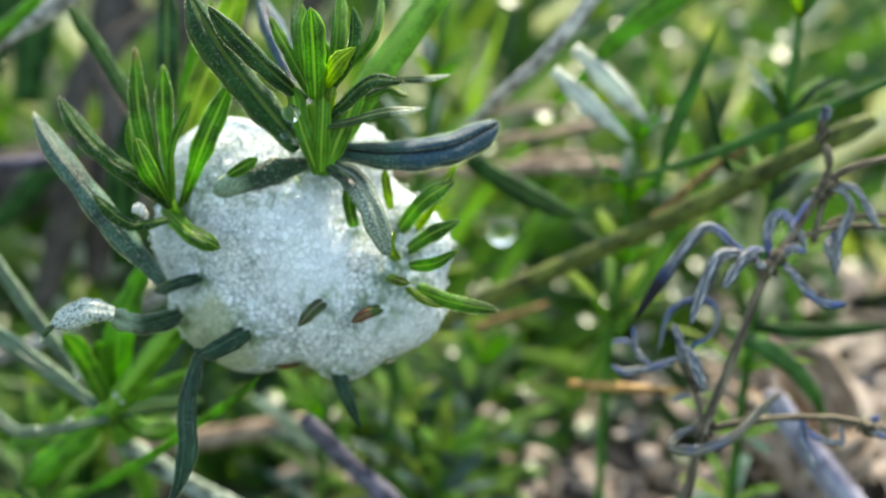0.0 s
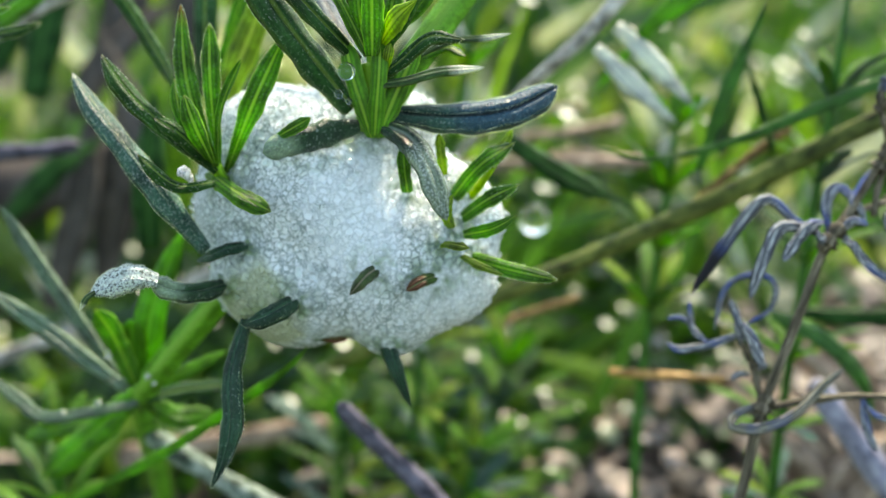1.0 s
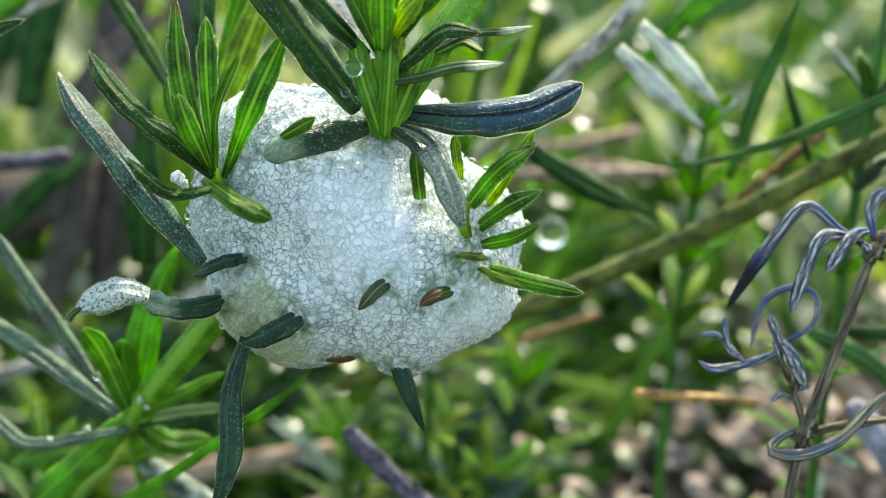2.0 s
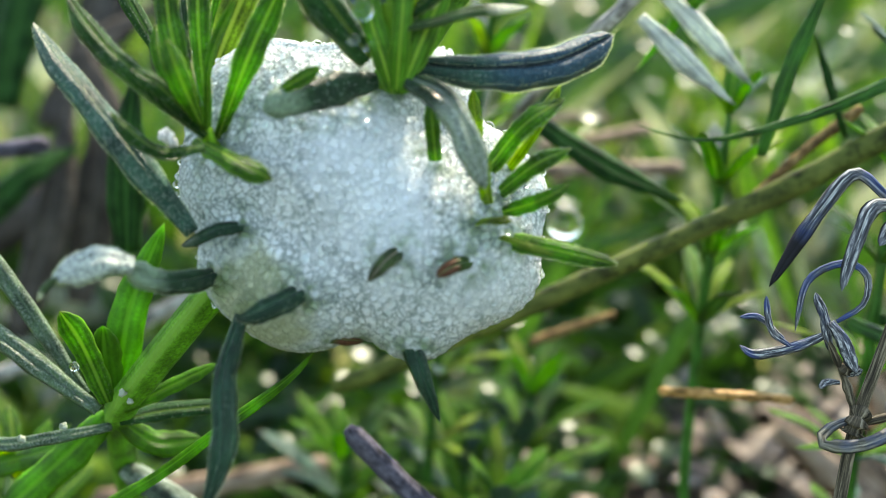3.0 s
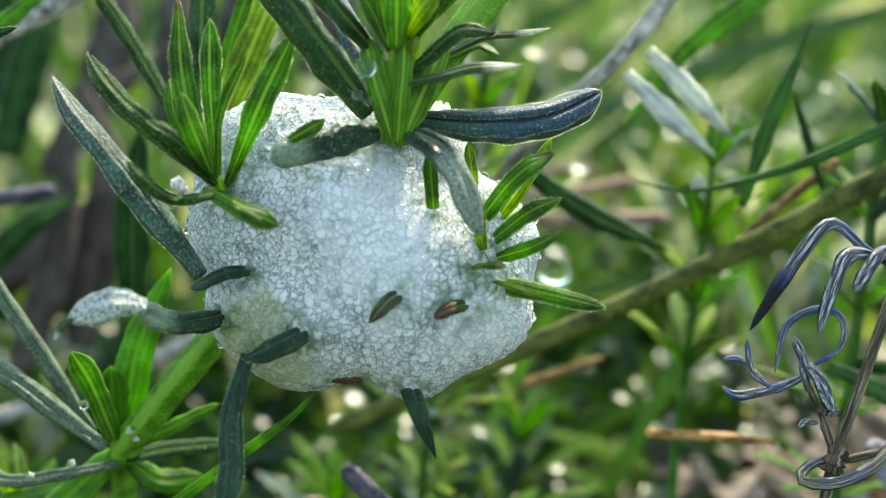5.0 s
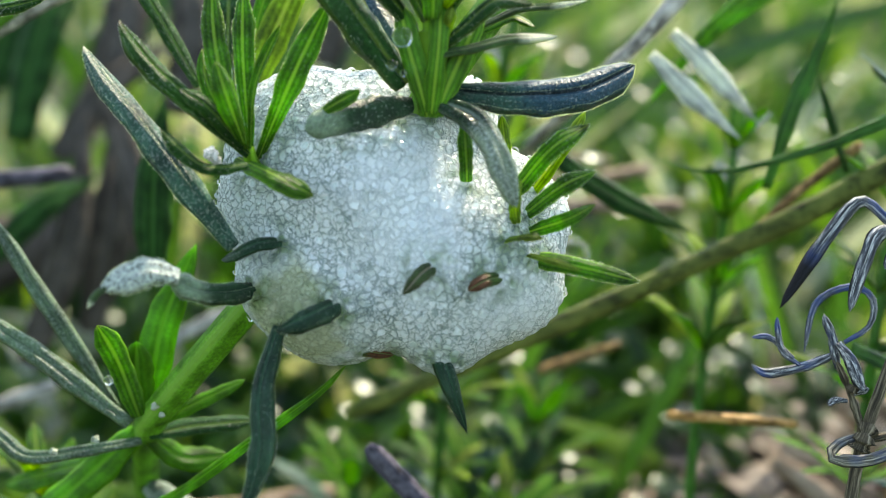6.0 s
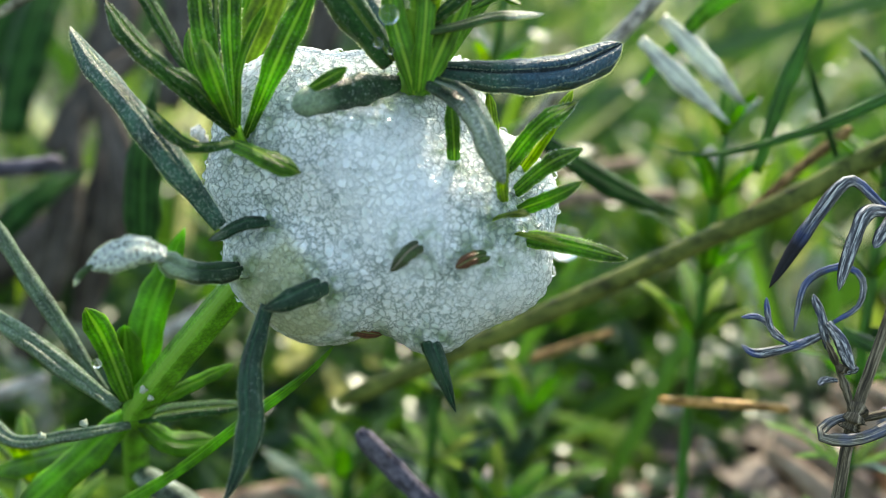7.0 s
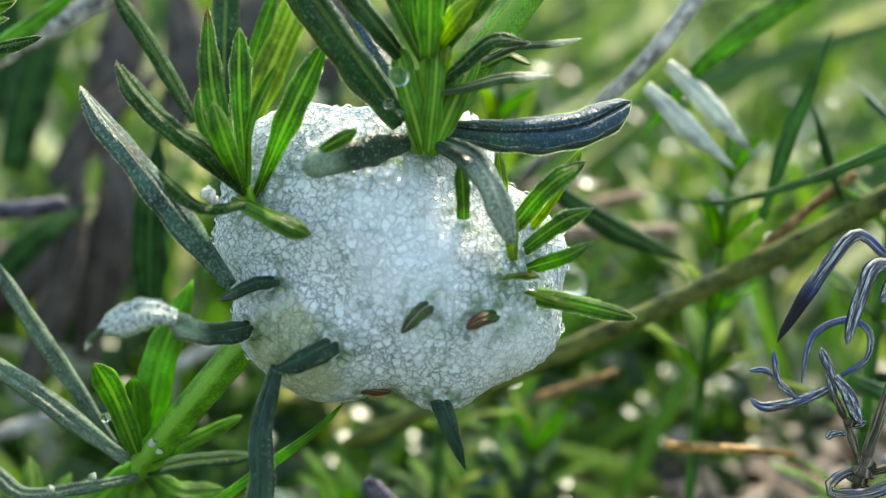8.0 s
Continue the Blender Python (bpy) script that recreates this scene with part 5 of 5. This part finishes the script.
def whorl_plant(foot, top, seed, whorls, size, label, start=0.25):
    """A herb of the same kind: a leaning stem with whorls of narrow leaves."""
    rng = random.Random(seed)
    root = plant_root("meadow_herb", foot, label, "plant", "herbs in the meadow")
    foot, top = Vector(foot), Vector(top)
    foot.z = min(foot.z, ground_height(foot.x, foot.y) - 2)
    bend = Vector((rng.uniform(-3, 3), rng.uniform(-3, 3), 0))
    axis = [foot, foot.lerp(top, 0.5) + bend, top]
    tube("stem", root, axis, 1.3, 0.9, GRASS_MID)
    pts, dirs, _ = spine(axis, 40)
    for k in range(whorls):
        f = start + (1 - start) * k / (whorls - 1)
        p, d = pts[int(f * 40)], dirs[int(f * 40)]
        n = rng.choice((5, 6, 7))
        a = d.orthogonal().normalized()
        b = d.cross(a)
        lift = 0.25 + 0.9 * f * f
        for i in range(n):
            g = 2 * math.pi * (i + rng.uniform(-0.25, 0.25)) / n + k
            o = (a * math.cos(g) + b * math.sin(g))
            l = size * rng.uniform(0.7, 1.15) * (0.65 + 0.45 * math.sin(3.0 * f))
            tip = p + (o + d * lift).normalized() * l - Vector((0, 0, 0.12 * l * (1 - f)))
            m = p.lerp(tip, 0.5) + d * (0.10 * l)
            mat = rng.choice((LEAF_BRIGHT, LEAF_BRIGHT, LEAF_BRIGHT, LEAF_MID, LEAF_YELLOW, LEAF_GLAUCOUS))
            leaf(root, (p, m, tip), size * rng.uniform(0.14, 0.2), mat, face=tuple(d * 1.0 - o * lift * 0.6), n=9)
    return root


whorl_plant((19.9, 124.0, 59.3), (20.9, 126.5, 86.0), 3, 4, 9.8, 'bright green narrow-leaved herb with leaves in whorls', 0.72)
whorl_plant((33.1, 118.9, 70.0), (35.7, 121.2, 101.1), 4, 8, 8.6, 'bright green narrow-leaved herb among the grass')
whorl_plant((-4.7, 136.6, 23.1), (-2.6, 138.1, 43.5), 5, 5, 12.5, 'low bright green herb shoot above the litter')
whorl_plant((-20.0, 138.9, 20.5), (-16.5, 141.2, 43.3), 6, 5, 12.4, 'low bright green herb shoot beside dry litter')
whorl_plant((2.0, 146.1, 33.6), (5.4, 146.1, 48.9), 7, 5, 12.3, 'green herb shoot rising behind the froth')
whorl_plant((-8.3, 135.2, 77.6), (0.5, 137.4, 100.0), 8, 8, 8.8, 'bright herb shoot in the sunlit meadow')
whorl_plant((-47.1, 114.5, 40.9), (-43.8, 113.9, 55.6), 10, 5, 11.2, 'green herb shoot at the edge of the shade')
whorl_plant((33.5, 122.5, 27.2), (29.7, 121.9, 38.6), 12, 5, 9.0, 'low green herb shoot beside the lilac stem')
whorl_plant((-1.7, 128.7, 27.2), (0.3, 129.0, 44.2), 13, 5, 11.9, 'low green herb shoot beside the purple twig')
side_shoot = plant_root('herb_shoot', (0, 0, 0), 'narrow green herb shoot reaching in beside the froth plant', 'plant')
tube('stem', side_shoot, ((-66.0, 97.0, 14.0), (-62.3, 100.2, 47.3), (-57.4, 103.8, 72.3), (-52.5, 106.0, 88.5), (-47.4, 107.5, 100.1), (-46.8, 109.5, 105.1)), 1.58, 1.10, STEM_GREEN)
leaf(side_shoot, ((-47.4, 107.5, 100.1), (-44.6, 106.5, 99.0), (-41.6, 106.1, 99.4), (-38.8, 106.4, 100.1)), 1.09, LEAF_MID, face=(0.1, -0.8, 0.6), lobes=0.3, hairy=1)
leaf(side_shoot, ((-47.3, 107.7, 100.5), (-44.6, 107.0, 101.4), (-42.4, 106.8, 102.3), (-40.8, 106.9, 102.7)), 1.25, LEAF_BRIGHT, face=(0.1, -0.8, 0.6), lobes=0.3, hairy=1)
leaf(side_shoot, ((-47.3, 107.6, 100.3), (-45.0, 106.7, 100.7), (-42.7, 106.3, 101.2), (-41.3, 106.4, 101.4)), 0.92, LEAF_BRIGHT, face=(0.1, -0.8, 0.6), lobes=0.3, hairy=1)
leaf(side_shoot, ((-47.3, 107.5, 100.1), (-49.2, 108.2, 101.7), (-51.0, 109.0, 103.8)), 1.26, LEAF_BRIGHT, face=(0.1, -0.8, 0.6), lobes=0.3, hairy=1)
leaf(side_shoot, ((-47.1, 107.8, 100.9), (-46.4, 107.8, 103.5), (-45.3, 108.8, 106.0)), 1.26, LEAF_BRIGHT, face=(0.1, -0.8, 0.6), lobes=0.3, hairy=1)
leaf(side_shoot, ((-52.5, 106.0, 88.5), (-50.1, 105.6, 89.9), (-47.5, 105.4, 89.5)), 1.18, LEAF_MID, face=(0.1, -0.8, 0.6), lobes=0.3, hairy=1)
leaf(side_shoot, ((-52.5, 106.0, 88.5), (-55.2, 106.7, 90.1), (-57.3, 107.0, 90.9)), 1.19, LEAF_MID, face=(0.1, -0.8, 0.6), lobes=0.3, hairy=1)
_rng = random.Random(77)
for _k in range(16):
    _y = _rng.uniform(190, 340)
    _x = _rng.uniform(-0.42, 0.42) * (_y + 40)
    _h = _rng.uniform(22, 48) * (0.8 + _y / 800)
    _f = Vector((_x, _y, ground_height(_x, _y) - 2))
    whorl_plant(_f, _f + Vector((_rng.uniform(-14, 14), _rng.uniform(-8, 8), _h)), 100 + _k, _rng.choice((6, 7, 8)), _rng.uniform(9, 14), "green narrow-leaved herb growing among meadow grass")


# ---- grass and litter that nobody could count ----
def strip(verts, faces, points, width, face, n=7):
    mid, dirs, _ = spine(points, n)
    o = len(verts)
    for k in range(n + 1):
        s = k / n
        side = dirs[k].cross(face)
        if side.length < 0.1:
            side = dirs[k].orthogonal()
        side.normalize()
        nor = side.cross(dirs[k])
        w = 0.5 * width * min(1, (1 - s) * 2.4) * min(1, 0.6 + s) + 0.02
        verts += [mid[k] - side * w - nor * w * 0.4, mid[k], mid[k] + side * w - nor * w * 0.4]
    for k in range(n):
        for i in range(2):
            faces.append((o + 3 * k + i, o + 3 * k + i + 1, o + 3 * k + i + 4, o + 3 * k + i + 3))


# where the larger glints are put
GLINT_TIPS = (
    (5.7, 157.1, 41.7), (-7.6, 161.1, 42.7), (41.1, 165.1, 40.7), (-22.9, 167.7, 33.9), (-39.0, 157.1, 33.4), (26.6, 165.1, 41.6),
    (37.5, 159.8, 71.4), (-17.4, 165.1, 30.5), (9.6, 180.9, 91.0), (30.3, 180.9, 89.8), (14.3, 167.7, 77.2), (49.0, 174.3, 87.4),
    (35.3, 167.7, 49.3), (34.2, 165.1, 63.5), (9.4, 165.1, 42.1), (-5.2, 165.1, 36.2), (21.8, 167.7, 45.3), (47.7, 157.1, 27.2),
    (28.6, 175.6, 88.3), (45.2, 167.7, 81.9), (22.4, 162.4, 30.4), (25.3, 162.4, 33.3), (37.9, 157.1, 32.8), (25.0, 157.1, 24.6),
    (41.2, 154.5, 27.1), (-17.5, 159.8, 26.6), (32.7, 161.1, 77.9), (25.4, 194.1, 33.4), (17.5, 163.7, 71.0), (22.1, 165.1, 70.4),
    (12.3, 171.7, 65.1),
)


def build_meadow():
    rng = random.Random(21)
    verts, faces = [], []
    wet, bright = [], []
    for _ in range(2500):
        y = 184 + 900 * rng.random() ** 2.0
        x = rng.uniform(-1, 1) * (60 + 0.55 * (y - 100))
        z = ground_height(x, y)
        near = max(0.0, 1 - (y - 184) / 60)
        if x > -5 and y < 205 and rng.random() < 0.35:
            continue
        if x < -8 - 0.1 * (y - 150) and y < 700 and rng.random() < 0.7:
            continue
        h = rng.uniform(14, 50) * (1 + (y - 150) / 400) * (1 - 0.55 * near) * (1.5 if 200 < y < 330 and x < 0 else 1.0)
        lean = Vector((rng.gauss(0.1, 0.6), rng.gauss(-0.05, 0.5), 0)) * h
        foot = Vector((x, y, z - 1))
        top = foot + Vector((0, 0, h)) + lean * 0.9
        m = foot.lerp(top, 0.5) + Vector((0, 0, h * 0.12)) - lean * 0.15
        strip(verts, faces, (foot, m, top), rng.uniform(2.2, 6.0), Vector((rng.uniform(-0.6, 0.6), -1, 0.5)))
        if y < 420 and rng.random() < 0.6:
            wet.append(m.lerp(top, rng.uniform(-0.2, 0.9)))
    # low broad leaves close over the litter
    low_verts, low_faces = [], []
    for _ in range(3600):
        y = rng.uniform(160, 330)
        x = rng.uniform(-0.35, 0.42) * (y + 40)
        if noise.noise(Vector((x / 22, y / 22, 9.0))) < -0.3 + max(0.0, (168 - y) / 120):
            continue
        if x > 12 and y < 250 and rng.random() < 0.85:
            continue
        foot = Vector((x, y, ground_height(x, y) - 1))
        h = rng.uniform(8, 20) * (0.75 + (y - 150) / 160)
        g = rng.uniform(0, 6.3)
        lean = Vector((math.cos(g), math.sin(g), 0)) * h * rng.uniform(0.4, 1.1)
        top = foot + Vector((0, 0, h)) + lean
        m = foot.lerp(top, 0.5) + Vector((0, 0, h * 0.2)) - lean * 0.1
        strip(low_verts, low_faces, (foot, m, top), rng.uniform(2.0, 4.6), Vector((rng.uniform(-0.6, 0.6), -0.6, 0.8)))
        if x > 4 and rng.random() < 0.2:
            wet.append(m.lerp(top, rng.uniform(0.2, 0.9)))
    # leaf tips added among them to carry glint films
    low_tips = [(rng.uniform(-30, 52), rng.uniform(150, 190), rng.uniform(24, 46)) for _ in range(40)]
    for x, y, z in GLINT_TIPS + tuple(low_tips):
        foot = Vector((x + rng.choice((-1, 1)) * rng.uniform(14, 34), y + rng.uniform(6, 26), 0))
        foot.z = ground_height(foot.x, foot.y) - 1
        tip = Vector((x, y, z))
        over = tip + (tip - foot).normalized() * rng.uniform(1, 5)
        strip(low_verts, low_faces, (foot, foot.lerp(tip, 0.6) + Vector((0, 1.5, 2)), tip, over), rng.uniform(1.6, 3.2), Vector((rng.uniform(-0.6, 0.6), -0.6, 0.8)))
        bright.append(tip + Vector((0, -0.4, 0.4)))
    tagged(mesh_object("low_leaves", low_verts, low_faces, LOW_LEAVES), "low broad green leaves close over the litter", "ground cover", kind="stuff")
    # the meadow goes on all round, also behind the lens
    for _ in range(9000):
        r, g = 90 + 4500 * rng.random() ** 1.7, rng.uniform(0, 2 * math.pi)
        x, y = r * math.sin(g), 60 + r * math.cos(g)
        if (y > 100 and abs(x) < 60 + 0.55 * (y - 100) and y < 1000) or (-140 < y <= 150 and abs(x) < 135):
            continue
        foot = Vector((x, y, ground_height(x, y) - 1))
        h = rng.uniform(18, 50) * (1 + r / 700)
        lean = Vector((rng.gauss(0, 0.5), rng.gauss(0, 0.5), 0)) * h
        top = foot + Vector((0, 0, h)) + lean
        strip(verts, faces, (foot, foot.lerp(top, 0.5) + Vector((0, 0, h * 0.12)) - lean * 0.15, top), rng.uniform(1.5, 4) * (1 + r / 500), Vector((rng.uniform(-1, 1), rng.uniform(-1, 1), 0.5)), 5)
    tagged(mesh_object("meadow_grass", verts, faces, MEADOW), "dense sunlit green meadow grass with some dry straw", "grass", kind="stuff")
    verts, faces = [], []
    for _ in range(1100):
        y = 125 + 500 * rng.random() ** 1.6
        x = rng.uniform(-1, 1) * (70 + 0.55 * (y - 100))
        if x < 8 and rng.random() < 0.55:
            continue
        z = ground_height(x, y) + rng.uniform(0.3, 6)
        g = rng.uniform(0, 6.3)
        l = rng.uniform(5, 20)
        d = Vector((math.cos(g), math.sin(g), rng.uniform(-0.1, 0.25))) * l
        p = Vector((x, y, z))
        strip(verts, faces, (p - d * 0.5, p + Vector((0, 0, rng.uniform(-1, 2))), p + d * 0.5), rng.uniform(1.5, 4.5), Vector((rng.uniform(-0.5, 0.5), rng.uniform(-0.5, 0.5), 1)), 5)
    for _ in range(460):
        x, y = rng.uniform(10, 84), rng.uniform(140, 215)
        z = ground_height(x, y) + rng.uniform(1, 8) + 9 * max(0.0, (x - 28) / 40)
        g = rng.uniform(0, 6.3)
        d = Vector((math.cos(g), math.sin(g), rng.uniform(-0.2, 0.3))) * rng.uniform(7, 19)
        p = Vector((x, y, z))
        strip(verts, faces, (p - d * 0.5, p + Vector((0, 0, rng.uniform(-0.5, 1.5))), p + d * 0.5), rng.uniform(2, 5.5), Vector((rng.uniform(-0.5, 0.5), rng.uniform(-0.5, 0.5), 1)), 5)
        if rng.random() < 0.2:
            wet.append(p + Vector((0, 0, 2.5)))
    # pale round flakes in the sun, added in the shape of blurred discs of light
    flakes, flake_faces = [], []
    for _ in range(230):
        x, y = rng.uniform(2, 70), rng.uniform(146, 205)
        if noise.noise(Vector((x / 14, y / 14, 3.0))) < -0.12:
            continue
        c = Vector((x, y, ground_height(x, y) + rng.uniform(4, 14)))
        n = Vector((rng.gauss(0.2, 0.25), rng.gauss(0.0, 0.3), 1)).normalized()
        a = n.orthogonal().normalized()
        b = n.cross(a)
        r, o = rng.uniform(1.1, 2.3), len(flakes)
        ring = [c + (a * math.cos(k * 0.785) + b * math.sin(k * 0.785) * 0.8) * r * rng.uniform(0.85, 1.1) for k in range(8)]
        flakes += ring + [q - n * 0.2 for q in ring] + [c + n * 0.35, c + n * 0.1]
        for k in range(8):
            j = (k + 1) % 8
            flake_faces += [(o + k, o + j, o + 16), (o + 8 + j, o + 8 + k, o + 17), (o + k, o + 8 + k, o + 8 + j, o + j)]
    tagged(mesh_object("husk_flakes", flakes, flake_faces, DISC_FLAKE), "pale tan round flakes added as blurred discs of light on the litter", "litter", kind="stuff")
    tagged(mesh_object("leaf_litter", verts, faces, LITTER), "dry pinkish brown and grey leaf litter on the ground", "litter", kind="stuff")
    # flat films added as glints in the meadow, turned to mirror the sun to the lens
    ball = bmesh.new()
    bmesh.ops.create_icosphere(ball, subdivisions=2, radius=1)
    bv = [v.co.copy() for v in ball.verts]
    bf = [tuple(v.index for v in f.verts) for f in ball.faces]
    ball.free()
    verts, faces = [], []
    shine = (SUN_DIR + Vector((0, -0.93, 0.37))).normalized()
    for p in wet + bright:
        full = p in bright
        r = rng.uniform(1.0, 1.8) if full else rng.uniform(1.1, 2.9) * min(1.0, max(0.3, (p.y - 95) / 105))
        tilt = 0.085 if full else 0.11
        n = (shine + Vector((rng.gauss(0, tilt), rng.gauss(0, tilt), rng.gauss(0, tilt)))).normalized()
        a = n.orthogonal().normalized()
        b = n.cross(a)
        o = len(verts)
        verts += [p + a * (q.x * r) + b * (q.y * r * (1.0 if full else 1.3)) + n * (q.z * r * 0.14) for q in bv]
        faces += [tuple(o + i for i in f) for f in bf]
    tagged(mesh_object("dew_films", verts, faces, GLINT), "flat films added as sun glints on the meadow leaves", "dew", kind="stuff")


build_meadow()
